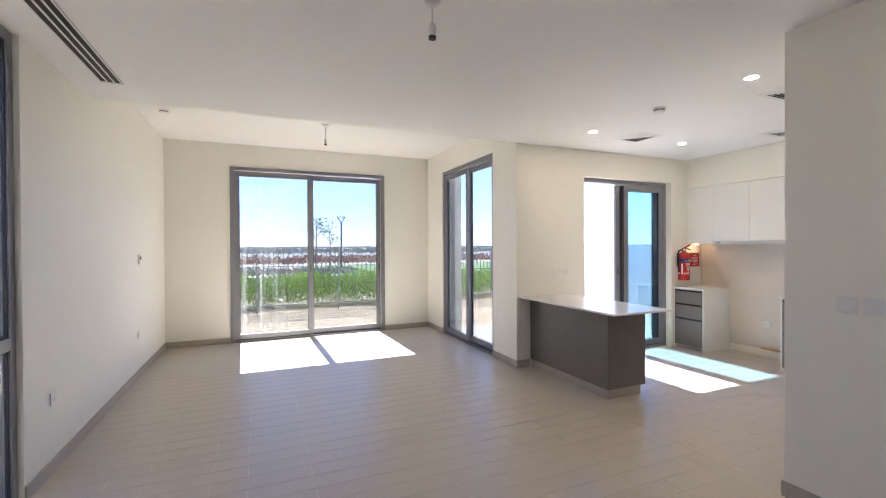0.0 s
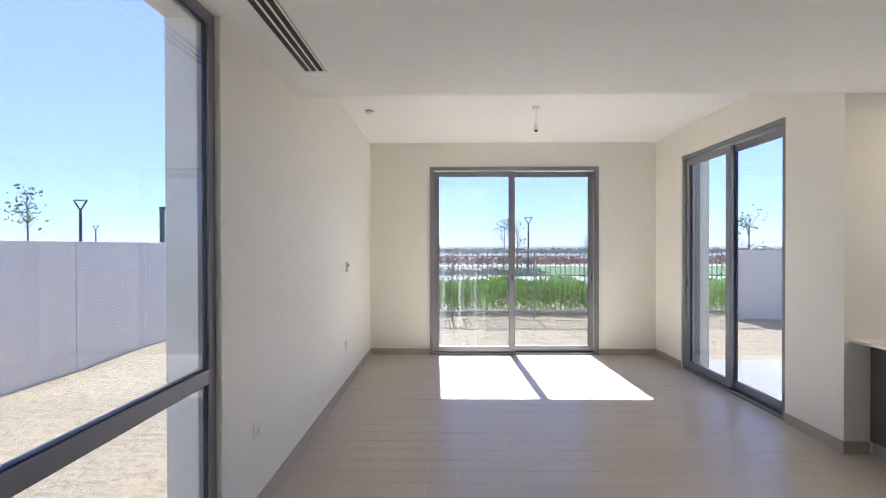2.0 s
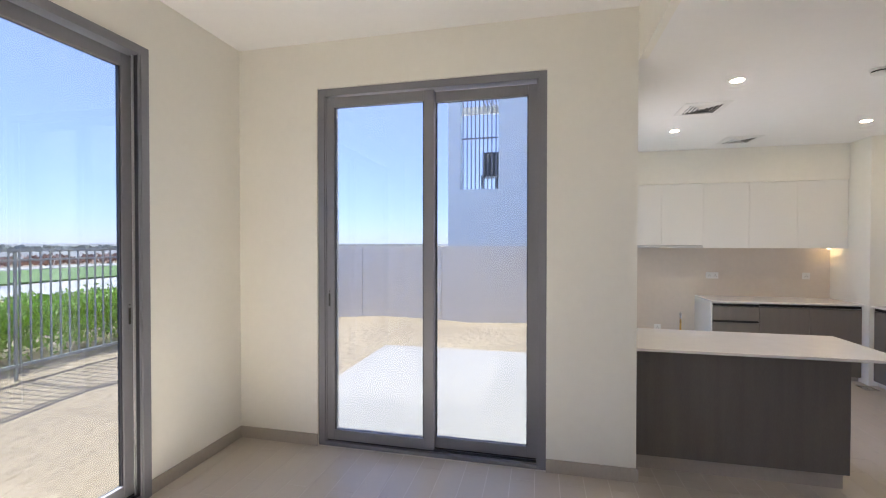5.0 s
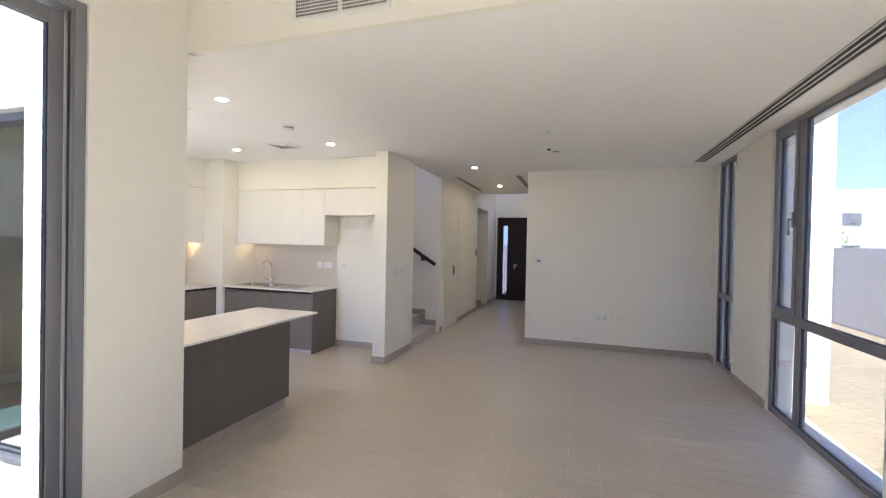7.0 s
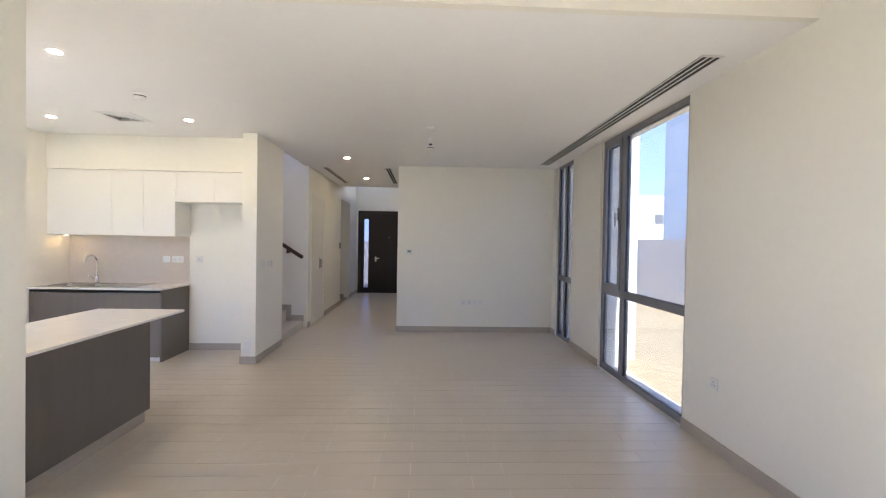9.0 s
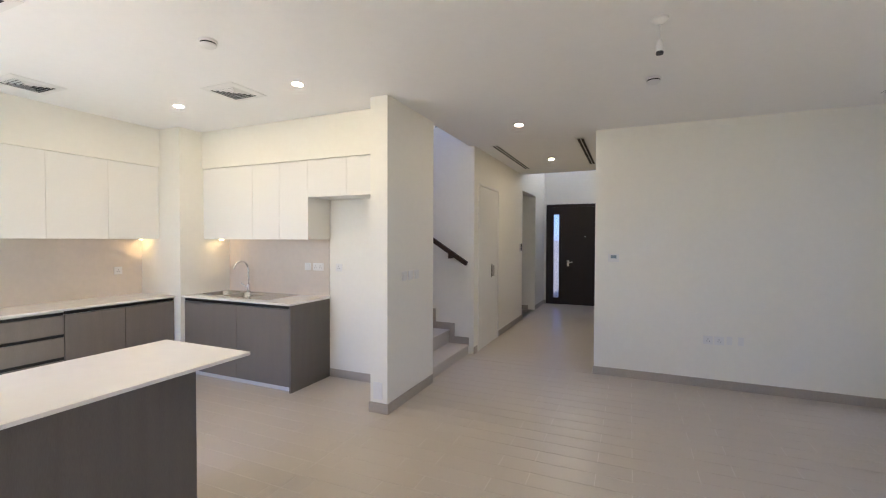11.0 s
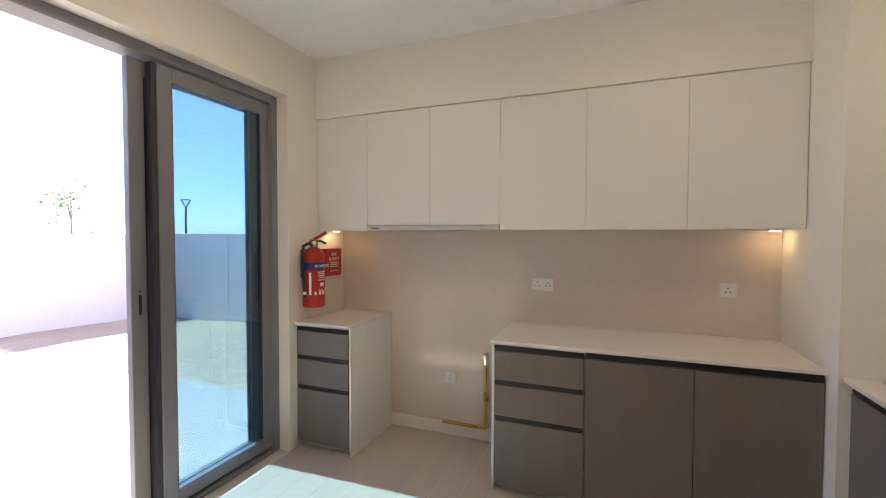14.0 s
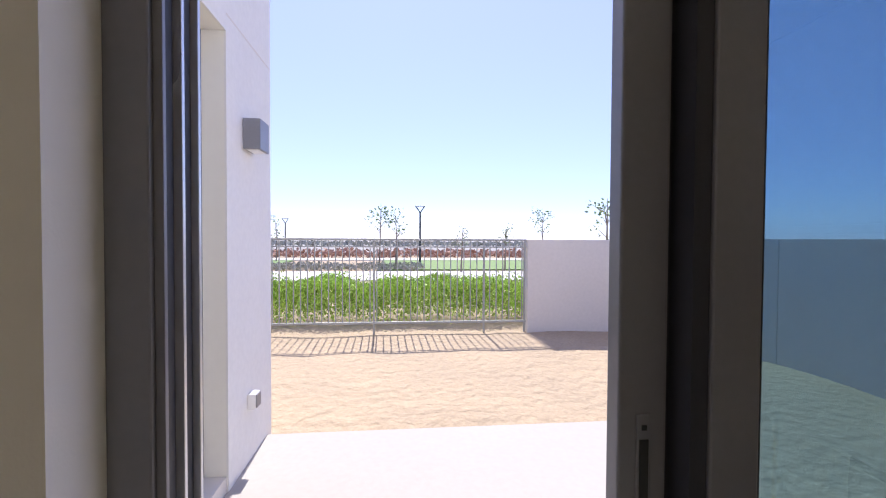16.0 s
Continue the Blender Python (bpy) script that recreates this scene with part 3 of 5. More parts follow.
def terrace_chair(x, y, z):
    ob = thing("chair", (x, y, z), "dark metal chair on the neighbouring balcony", "chair")
    part("seat", boxes((x - 0.24, x + 0.24, y - 0.24, y + 0.24, z + 0.42, z + 0.46), bevel=0.01), POLE, ob)
    part("backrest", boxes((x + 0.2, x + 0.24, y - 0.24, y + 0.24, z + 0.46, z + 1.2), bevel=0.01), POLE, ob)
    for i in (-0.2, 0.2):
        for j in (-0.2, 0.2):
            part("leg", boxes((x + i - 0.02, x + i + 0.02, y + j - 0.02, y + j + 0.02, z, z + 0.42)), POLE, ob)
    return ob


terrace_chair(13.7, -0.95, 3.1)
neighbour_house()


def west_house():
    ob = thing("house", (-13, -16, -0.2), "pale neighbouring house in blue shade behind the boundary wall", "house")
    # wall colour holds the blue shade tint
    part("wall", boxes((-19, -9.0, -20.5, -12.0, -0.2, 9.2)), RENDER_SHADE, ob)
    part("parapet", boxes((-19.05, -8.95, -20.55, -11.95, 9.2, 9.8)), RENDER_W, ob)
    return ob


west_house()


def far_house(x, y, w, d, h, k):
    ob = thing("house", (x, y, -0.2), "far flat-roofed white villa with dark windows", "house", "far villas")
    part("wall", boxes((x - w / 2, x + w / 2, y - d / 2, y + d / 2, -0.2, h)), RENDER_W, ob)
    part("roof", boxes((x - w / 2 + 1, x + w / 4, y - d / 2, y + d / 2, h, h + 1.2)), RENDER_W, ob)
    for a in (-0.3, 0.05, 0.33):
        for z in (1.0, 4.2):
            if z + 1.5 < h:
                part("window", boxes((x + a * w - 0.8, x + a * w + 0.8, y + d / 2, y + d / 2 + 0.03, z, z + 1.3)), ALU, ob)
    return ob


for k, (x, y, w, h) in enumerate(((-24, -58, 11, 6.6), (-36, -60, 10, 5.4), (-12, -62, 10, 6.0))):
    far_house(x, y, w, 9, h, k)

# ---- windows and doors ----
def bar(parent, name, d, material=None, bevel=0.003):
    return part(name, boxes(d, bevel=bevel), material or ALU, parent)


def sliding_door(name, axis, at, a0, a1, top, inward, label, depth=0.13):
    """A two-leaf aluminium sliding door in the plane axis=at; inward: +1 or -1, the side of the room."""
    mid = (a0 + a1) / 2
    c = (at, mid, 0) if axis == "x" else (mid, at, 0)
    ob = thing(name, c, label, "sliding door", kind="structure")

    def d(p, q, n0, n1, z0, z1):
        n0, n1 = sorted((at + inward * n0, at + inward * n1))
        return (n0, n1, p, q, z0, z1) if axis == "x" else (p, q, n0, n1, z0, z1)
    fw = 0.055
    # outer frame: two jambs, head and sill track
    bar(ob, "jamb", d(a0, a0 + fw, -depth, 0.0, 0, top))
    bar(ob, "jamb", d(a1 - fw, a1, -depth, 0.0, 0, top))
    bar(ob, "head", d(a0 + fw, a1 - fw, -depth, 0.0, top - fw, top))
    bar(ob, "sill", d(a0 + fw, a1 - fw, -depth, 0.0, 0.0, 0.03))
    for n in (-0.035, -0.085):
        bar(ob, "track", d(a0 + fw, a1 - fw, n - 0.003, n + 0.003, 0.03, 0.045), ALUDARK, 0)
    for p in (a0 + fw, a1 - fw):
        for n, mt in ((-0.012, ALU), (-0.06, MILL), (-0.108, MILL)):
            s = 1 if p < mid else -1
            lo, hi = sorted((p, p + s * 0.012))
            bar(ob, "jamb_fin", d(lo, hi, n - 0.004, n + 0.004, 0.03, top - fw), mt, 0.001)
        lo, hi = sorted((p, p + s * 0.003))
        bar(ob, "brush_seal", d(lo, hi, -0.05, -0.02, 0.03, top - fw), ALUDARK, 0)
        bar(ob, "brush_seal", d(lo, hi, -0.10, -0.07, 0.03, top - fw), ALUDARK, 0)
    sw = 0.08

    def leaf(p, q, n0, n1, glass, handle_side):
        lf = part("leaf_stile", boxes(d(p, p + sw, n0, n1, 0.045, top - fw - 0.01), bevel=0.004), ALU, ob)
        part("leaf_stile", boxes(d(q - sw, q, n0, n1, 0.045, top - fw - 0.01), bevel=0.004), ALU, ob)
        part("leaf_rail", boxes(d(p + sw, q - sw, n0, n1, 0.045, 0.045 + sw), bevel=0.004), ALU, ob)
        part("leaf_rail", boxes(d(p + sw, q - sw, n0, n1, top - fw - 0.01 - sw, top - fw - 0.01), bevel=0.004), ALU, ob)
        m = (n0 + n1) / 2
        gk = 0.008
        for dd in (d(p + sw, p + sw + gk, m - 0.012, m + 0.012, 0.045 + sw, top - fw - 0.01 - sw), d(q - sw - gk, q - sw, m - 0.012, m + 0.012, 0.045 + sw, top - fw - 0.01 - sw)):
            part("gasket", boxes(dd), ALUDARK, ob)
        glass_part("pane", boxes(d(p + sw, q - sw, m - 0.003, m + 0.003, 0.045 + sw, top - fw - 0.01 - sw)), ob, glass)
        if not handle_side:
            return
        hx = p + sw / 2 if handle_side < 0 else q - sw / 2
        h = part("handle", boxes(d(hx - 0.012, hx + 0.012, n1, n1 + 0.004, 1.06, 1.24), bevel=0.002), ALU, ob, "slim recessed pull handle")
        part("handle_slot", boxes(d(hx - 0.007, hx + 0.007, n1 + 0.002, n1 + 0.006, 1.10, 1.20)), HOLE, h)
        part("lock_hole", boxes(d(hx - 0.004, hx + 0.004, n1 + 0.002, n1 + 0.006, 1.215, 1.223)), HOLE, h)
    return d, leaf, ob


d, leaf, ob = sliding_door("door_north", "y", -0.02, NW[0], NW[1], H, -1, "grey aluminium sliding glass door to the garden, closed")
leaf(NW[0] + 0.05, 2.155, -0.055, -0.015, GLASS, 1)
leaf(2.08, NW[1] - 0.05, -0.105, -0.065, GLASS, 1)
ds = part("dust_streaks", boxes((1.03, 1.75, 0.016, 0.0165, 0.14, 2.6)), DUST, ob, "dried dusty water streaks")
ds.visible_shadow = False
d, leaf, ob = sliding_door("door_nook_east", "x", 4.265, EW[0], EW[1], H, -1, "grey aluminium sliding glass door to the patio, closed", 0.2)
leaf(EW[0] + 0.05, -1.55, -0.105, -0.065, GLASSE, 1)
leaf(-1.63, EW[1] - 0.05, -0.055, -0.015, GLASSE, 1)
d, leaf, ob = sliding_door("door_kitchen", "y", -2.94, KD[0], KD[1], 2.45, -1, "grey aluminium sliding kitchen door, slid open halfway")
leaf(6.14, KD[1] - 0.05, -0.055, -0.015, GLASSBLUE, 0)
leaf(6.025, 6.86, -0.105, -0.065, GLASSBLUE, -1)
for c in ob.children:
    if c.name.startswith("pane"):
        c.visible_shadow = True
part("interlock", boxes(d(6.112, 6.139, -0.075, -0.02, 0.045, 2.38)), ALUDARK, ob)


def west_window(name, y0, y1, mull, sash, label):
    ob = thing(name, (0, (y0 + y1) / 2, 0), label, "window", kind="structure")
    x0, x1, fw, tz = -0.09, -0.03, 0.06 if sash else 0.048, 0.93
    mw = 0.045 if sash else 0.032

    def b(nm, p, q, z0, z1, m=None, xa=x0, xb=x1):
        return bar(ob, nm, (xa, xb, p, q, z0, z1), m)
    b("jamb", y0, y0 + fw, 0, H)
    b("jamb", y1 - fw, y1, 0, H)
    b("head", y0 + fw, y1 - fw, H - fw, H)
    b("sill", y0 + fw, y1 - fw, 0.0, fw)
    b("mullion", mull - mw, mull + mw, fw, H - fw)
    b("transom", y0 + fw, mull - mw, tz, tz + 0.075)
    b("transom", mull + mw, y1 - fw, tz, tz + 0.075)
    for p, q, z0, z1, s in ((y0 + fw, mull - mw, tz + 0.075, H - fw, sash), (mull + mw, y1 - fw, tz + 0.075, H - fw, False), (y0 + fw, mull - mw, fw, tz, False), (mull + mw, y1 - fw, fw, tz, False)):
        if s:
            w = 0.055
            for dd in ((p, p + w, z0, z1), (q - w, q, z0, z1), (p + w, q - w, z0, z0 + w), (p + w, q - w, z1 - w, z1)):
                b("sash", *dd, None, -0.095, -0.017)
            h = part("handle", boxes((-0.017, 0.005, q - 0.045, q - 0.012, 1.81, 1.95), bevel=0.004), ALU, ob, "grey casement window handle")
            part("lever", tube([(0.005, q - 0.03, 1.88), (0.03, q - 0.03, 1.88), (0.033, q - 0.022, 1.83), (0.03, q - 0.02, 1.74)], 0.009, n=8), ALU, h)
            p, q, z0, z1 = p + w, q - w, z0 + w, z1 - w
        for dd in ((p, p + 0.008, z0, z1), (q - 0.008, q, z0, z1), (p + 0.008, q - 0.008, z0, z0 + 0.008), (p + 0.008, q - 0.008, z1 - 0.008, z1)):
            b("gasket", *dd, ALUDARK, -0.062, -0.04)
        glass_part("pane", boxes((-0.054, -0.048, p + 0.006, q - 0.006, z0 + 0.006, z1 - 0.006)), ob, GLASSW)
    return ob


west_window("window_1", WW[0], WW[1], -5.435, True, "full-height grey aluminium window with an opening sash")
west_window("window_2", WW2[0], WW2[1], -7.43, False, "narrow full-height grey aluminium window")


def front_door():
    ob = thing("door_front", (3.54, -13.3, 0), "dark wenge front door with a narrow frosted side light, closed", "door", kind="structure")
    y0, y1 = -13.42, -13.31
    part("frame", boxes((2.93, 2.99, y0, y1, 0, 2.4), (4.09, 4.15, y0, y1, 0, 2.4), (2.99, 4.09, y0, y1, 2.33, 2.4), bevel=0.004), DOORWOOD, ob)
    part("side_panel", boxes((3.98, 4.09, y0 + 0.02, y1 - 0.02, 0, 2.33), (3.79, 3.85, y0 + 0.02, y1 - 0.02, 0, 2.33), (3.85, 3.98, y0 + 0.02, y1 - 0.02, 0, 0.16), (3.85, 3.98, y0 + 0.02, y1 - 0.02, 2.16, 2.33)), DOORWOOD, ob)
    glass_part("side_light", boxes((3.85, 3.98, -13.37, -13.36, 0.16, 2.16)), ob, FROST)
    dl = part("leaf", boxes((2.988, 3.792, y0 + 0.03, y1 - 0.03, 0.0, 2.333), bevel=0.004), DOORWOOD, ob)
    hd = part("handle", boxes((3.61, 3.66, -13.34, -13.325, 0.92, 1.06), bevel=0.004), STEEL, ob, "brushed steel lever handle")
    part("lever", tube([(3.635, -13.33, 1.02), (3.635, -13.28, 1.02), (3.52, -13.28, 1.02)], 0.011, n=10), STEEL, hd)
    part("peephole", cyls(((3.25, -13.345, 1.63), (3.25, -13.33, 1.63), 0.014)), STEEL, ob)
    return ob


front_door()


def closet_door():
    y0, y1 = CL[0], CL[1]
    ob = thing("door_closet", (4.2, (y0 + y1) / 2, 0), "tall flush white closet door in the hall", "door", kind="structure")
    part("frame", boxes((4.185, 4.26, y0, y0 + 0.035, 0, 2.33), (4.185, 4.26, y1 - 0.035, y1, 0, 2.33), (4.185, 4.26, y0 + 0.035, y1 - 0.035, 2.295, 2.33), bevel=0.002), WHITELAM, ob)
    part("leaf", boxes((4.195, 4.235, y0 + 0.038, y1 - 0.038, 0.006, 2.292), bevel=0.002), WHITELAM, ob)
    h = part("handle", boxes((4.186, 4.196, -9.0, -8.955, 0.98, 1.18), bevel=0.003), STEEL, ob, "steel lever plate")
    part("lever", boxes((4.15, 4.186, -8.985, -8.97, 1.0, 1.16), bevel=0.005), STEEL, h)
    return ob


closet_door()


# ---- stair ----
def stair():
    ob = thing("stairs", (5.6, -7.57, 0), "tiled beige staircase rising beside the hall", "stairs", kind="structure")
    rise, run, x, first = 0.181, 0.285, 4.265, 0.125
    lip, band = 0.075, 0.095
    for k in range(10):
        z0, z1 = (first + (k - 1) * rise if k else 0.0), first + k * rise
        a = x + k * run
        part("riser", boxes((a + 0.008, a + 0.03, -8.195, -6.955, z0, z1 - 0.02)), STAIRTILE, ob)
        part("tread", boxes((a - 0.004, a + run + 0.02, -8.198, -6.952, z1 - 0.02, z1), bevel=0.003), STAIRTILE, ob)
        part("step_skirting", boxes((a, a + run - lip - 0.001, -8.199, -8.187, z1 + 0.0005, z1 + band), (a + run - lip, a + run + 0.007, -8.199, -8.187, z1 + 0.0005, z1 + rise + band)), SKIRT, ob)
        part("core", boxes((a + 0.03, a + run + 0.03, -8.19, -6.96, 0, z1 - 0.021)), GROUT, ob)
    return ob


stair()


def handrail():
    ob = thing("handrail", (4.9, -8.13, 1.5), "dark stained wooden handrail on the stair wall", "handrail")
    s = 0.181 / 0.285
    a, b = Vector((4.27, -8.12, 1.22)), Vector((6.6, -8.12, 1.22 + 2.33 * s))
    bm = bmesh.new()
    m = (b - a).to_track_quat("X", "Z").to_matrix().to_4x4()
    bmesh.ops.create_cube(bm, size=1, matrix=Matrix.Translation((a + b) / 2) @ m @ Matrix.Diagonal(((b - a).length, 0.05, 0.06, 1)))
    bmesh.ops.bevel(bm, geom=bm.edges[:], offset=0.008, segments=2, affect="EDGES")
    part("rail", bm, RAILWOOD, ob)
    for x in (4.52, 5.6):
        z = 1.22 + (x - 4.27) * s
        part("bracket", boxes((x - 0.02, x + 0.02, -8.2, -8.10, z - 0.09, z - 0.03), bevel=0.005), RAILWOOD, ob)
    return ob


handrail()


def upper_railing():
    ob = thing("railing", (5.3, -8.27, 3.1), "dark steel railing of the upper landing", "railing")
    for k in range(24):
        x = 4.42 + k * 0.092
        part("baluster", boxes((x - 0.012, x + 0.012, -8.29, -8.25, 3.1, 4.0)), POLE, ob)
    part("top_rail", boxes((4.37, 6.6, -8.30, -8.24, 4.0, 4.04), bevel=0.005), POLE, ob)
    return ob


upper_railing()


# ---- kitchen ----
CT = 0.90
CTH = 0.02


def worktop(name, dims, label):
    ob = tagged(mesh_ob(name, boxes(*dims, bevel=0.003), QUARTZ), label, "worktop")
    return ob


def drawer_unit(y0, y1, label):
    """Three-drawer base unit against the east wall; fronts face west with black recessed pulls."""
    ob = thing("base_cabinet", (7.3, (y0 + y1) / 2, 0), label, "cabinet", "base cabinets")
    xf = 7.035
    part("body", boxes((xf + 0.02, XK - 0.004, y0, y1, 0.05, CT - CTH - 0.001)), WHITELAM, ob)
    zs = ((0.055, 0.425), (0.455, 0.635), (0.665, 0.835))
    for z0, z1 in zs:
        dr = part("drawer", boxes((xf, xf + 0.019, y0 + 0.003, y1 - 0.003, z0, z1), bevel=0.0015), LAM, ob)
        part("pull", boxes((xf + 0.004, xf + 0.0195, y0 + 0.003, y1 - 0.003, z1 + 0.002, z1 + 0.028)), PULL, dr)
    return ob


def door_unit(y0, y1, label, n=2):
    ob = thing("base_cabinet", (7.3, (y0 + y1) / 2, 0), label, "cabinet", "base cabinets")
    xf = 7.035
    part("body", boxes((xf + 0.02, XK - 0.004, y0, y1, 0.05, CT - CTH - 0.001)), WHITELAM, ob)
    part("pull", boxes((xf + 0.004, xf + 0.0195, y0 + 0.003, y1 - 0.003, 0.842, 0.872)), PULL, ob)
    w = (y1 - y0) / n
    for k in range(n):
        part("door", boxes((xf, xf + 0.019, y0 + k * w + 0.0015, y0 + (k + 1) * w - 0.0015, 0.055, 0.838), bevel=0.0015), LAM, ob)
    return ob


drawer_unit(-3.46, YK - 0.002, "grey brown three-drawer unit beside the glass door")
part_side = thing("end_panel", (7.3, -3.47, 0), "white cabinet end panel beside the cooker gap", "panel")
part("board", boxes((7.045, XK - 0.003, -3.475, -3.4605, 0.0, CT - CTH)), WHITELAM, part_side)
end2 = thing("end_panel", (7.3, -4.447, 0), "white cabinet end panel beside the cooker gap", "panel")
part("board", boxes((7.045, XK - 0.003, -4.4605, -4.447, 0.0, CT - CTH)), WHITELAM, end2)
drawer_unit(-4.965, -4.4625, "grey brown three-drawer unit beside the cooker gap")
door_unit(-6.00, -4.967, "grey brown two-door base unit under the worktop")
plinth = thing("plinth", (7.2, -4.5, 0), "beige tiled cabinet plinth", "plinth", kind="structure")
part("board", boxes((7.085, 7.1, -6.0, -4.462, 0, 0.05)), SKIRT, plinth)
part("board", boxes((7.085, 7.1, -3.459, YK - 0.003, 0, 0.05)), SKIRT, plinth)
worktop("worktop", [(7.01, XK - 0.009, -6.001, -4.445, CT - CTH, CT)], "white quartz worktop beside the cooker gap")
worktop("worktop", [(7.01, XK - 0.009, -3.48, YK - 0.002, CT - CTH, CT)], "short white quartz worktop over the drawers")

# column in the corner
structure("column", boxes((6.93, XK, YS, -6.003, 0, H)), WALL, "square cream painted corner column", "column")


def sink_unit():
    y0, yf, x0, x1 = YS + 0.004, -6.045, 5.385, 6.926
    ob = thing("sink_cabinet", (6.15, -6.35, 0), "dark grey brown sink base unit with two doors", "cabinet", "base cabinets")
    part("body", boxes((x0 + 0.02, x1, y0, yf - 0.02, 0.05, 0.70)), WHITELAM, ob)
    part("side_panel", boxes((x0 - 0.018, x0 + 0.0015, y0, yf + 0.0, 0.0, CT - CTH - 0.001), bevel=0.001), PANEL, ob)
    part("pull", boxes((x0 + 0.005, x1 - 0.003, yf - 0.0195, yf - 0.004, 0.842, 0.872)), PULL, ob)
    xm = 6.11
    for a, b in ((x0 + 0.003, xm - 0.0015), (xm + 0.0015, x1 - 0.003)):
        part("door", boxes((a, b, yf - 0.019, yf, 0.06, 0.838), bevel=0.0015), LAM, ob)
    part("plinth", boxes((x0 + 0.003, x1, yf - 0.06, yf - 0.045, 0, 0.05)), WHITELAM, ob, "white plinth board")
    return ob


sink_unit()
SX0, SX1, SY0, SY1 = 5.76, 6.90, -6.625, -6.135
# worktop with the sink cut out of it
sw_top = thing("sink_worktop", (6.1, -6.3, CT), "white quartz worktop with an inset steel sink", "worktop")
for dd in [(5.355, SX0 + 0.03, -6.655, -6.02, CT - CTH, CT), (SX1 - 0.03, 6.928, -6.655, -6.02, CT - CTH, CT), (SX0 + 0.03, SX1 - 0.03, -6.655, SY0 + 0.03, CT - CTH, CT), (SX0 + 0.03, SX1 - 0.03, SY1 - 0.03, -6.02, CT - CTH, CT)]:
    part("slab", boxes(dd), QUARTZ, sw_top)


def sink():
    ob = thing("sink", (6.3, -6.36, CT), "stainless steel double bowl sink with drainer", "sink")
    z = CT + 0.003

    def bowl(bm, x0, x1, y0, y1, depth):
        """A rounded bowl hung from its rim."""
        n, rings = 8, []
        for inset, zz in ((0.0, 0.0), (0.006, -0.012), (0.018, -depth + 0.04), (0.035, -depth + 0.01), (0.07, -depth)):
            r = 0.075 - min(inset, 0.05) * 0.4
            ring = []
            for cx, cy, a0 in ((x1 - inset - r, y1 - inset - r, 0), (x0 + inset + r, y1 - inset - r, 90), (x0 + inset + r, y0 + inset + r, 180), (x1 - inset - r, y0 + inset + r, 270)):
                for k in range(n + 1):
                    a = radians(a0 + 90 * k / n)
                    ring.append(bm.verts.new((cx + r * math.cos(a), cy + r * math.sin(a), z + zz)))
            rings.append(ring)
        for a, b in zip(rings, rings[1:]):
            for k in range(len(a)):
                bm.faces.new((a[k], a[(k + 1) % len(a)], b[(k + 1) % len(b)], b[k]))
        bm.faces.new(rings[-1])
        return rings[0]
    bowls = ((6.54, 6.87, SY0 + 0.075, SY1 - 0.04), (6.18, 6.51, SY0 + 0.075, SY1 - 0.04))
    for b in bowls:
        bm = bmesh.new()
        bowl(bm, *b, 0.19)
        part("bowl", bm, STEEL, ob, smooth=True)
        cx, cy = (b[0] + b[1]) / 2, (b[2] + b[3]) / 2
        part("drain", cyls(((cx, cy, z - 0.189), (cx, cy, z - 0.184), 0.04)), CHROME, ob)
    # rim plate made of strips round the bowls, with a drainer
    bm = bmesh.new()
    xs = [SX0, 6.18, 6.51, 6.54, 6.87, SX1]
    t = 0.0025
    for a, b in zip(xs, xs[1:]):
        is_bowl = (a, b) in ((6.18, 6.51), (6.54, 6.87))
        if is_bowl:
            box(bm, a, b, SY0, SY0 + 0.078, z - t, z)
            box(bm, a, b, SY1 - 0.043, SY1, z - t, z)
            for cx, sgx in ((a, 1), (b, -1)):
                for cy, sgy in ((SY0 + 0.075, 1), (SY1 - 0.04, -1)):
                    pts = [(cx, cy)] + [(cx + sgx * 0.075 * (1 - math.sin(radians(q))), cy + sgy * 0.075 * (1 - math.cos(radians(q)))) for q in range(0, 91, 15)]
                    bm.faces.new([bm.verts.new((px, py, z)) for px, py in pts])
        else:
            box(bm, a, b, SY0, SY1, z - t, z)
    part("rim", bm, STEEL, ob)
    return ob


sink()


def tap():
    x, y = 6.53, SY0 + 0.04
    ob = thing("tap", (x, y, CT), "chrome swan-neck mixer tap on the sink", "tap")
    part("base", lathe([(0.026, CT + 0.003), (0.026, CT + 0.012), (0.021, CT + 0.016), (0.021, CT + 0.085), (0.014, CT + 0.095)], m=Matrix.Translation((x, y, 0))), CHROME, ob, smooth=True)
    pts = [(x, y, CT + 0.09), (x, y, CT + 0.27)] + [(x, y + 0.105 * (1 - math.cos(radians(a))), CT + 0.27 + 0.105 * math.sin(radians(a))) for a in range(10, 175, 8)]
    part("spout", tube(pts, 0.0115, n=14), CHROME, ob, smooth=True)
    part("lever", tube([(x + 0.02, y, CT + 0.06), (x + 0.045, y, CT + 0.062), (x + 0.11, y + 0.01, CT + 0.105)], 0.007, n=10), CHROME, ob, smooth=True)
    return ob


tap()


def wall_cabinet_e(y0, y1, label, z0=1.54, door_z0=None):
    ob = thing("wall_cabinet", (7.45, (y0 + y1) / 2, z0), label, "cabinet", "wall cabinets")
    xf, z1 = 7.285, 2.365
    part("body", boxes((xf + 0.02, XK - 0.003, y0 + 0.0005, y1 - 0.0005, z0 + 0.02, z1)), WHITELAM, ob)
    part("door", boxes((xf, xf + 0.018, y0 + 0.0008, y1 - 0.0008, door_z0 or z0, z1 - 0.002), bevel=0.0012), WHITELAM, ob)
    return ob


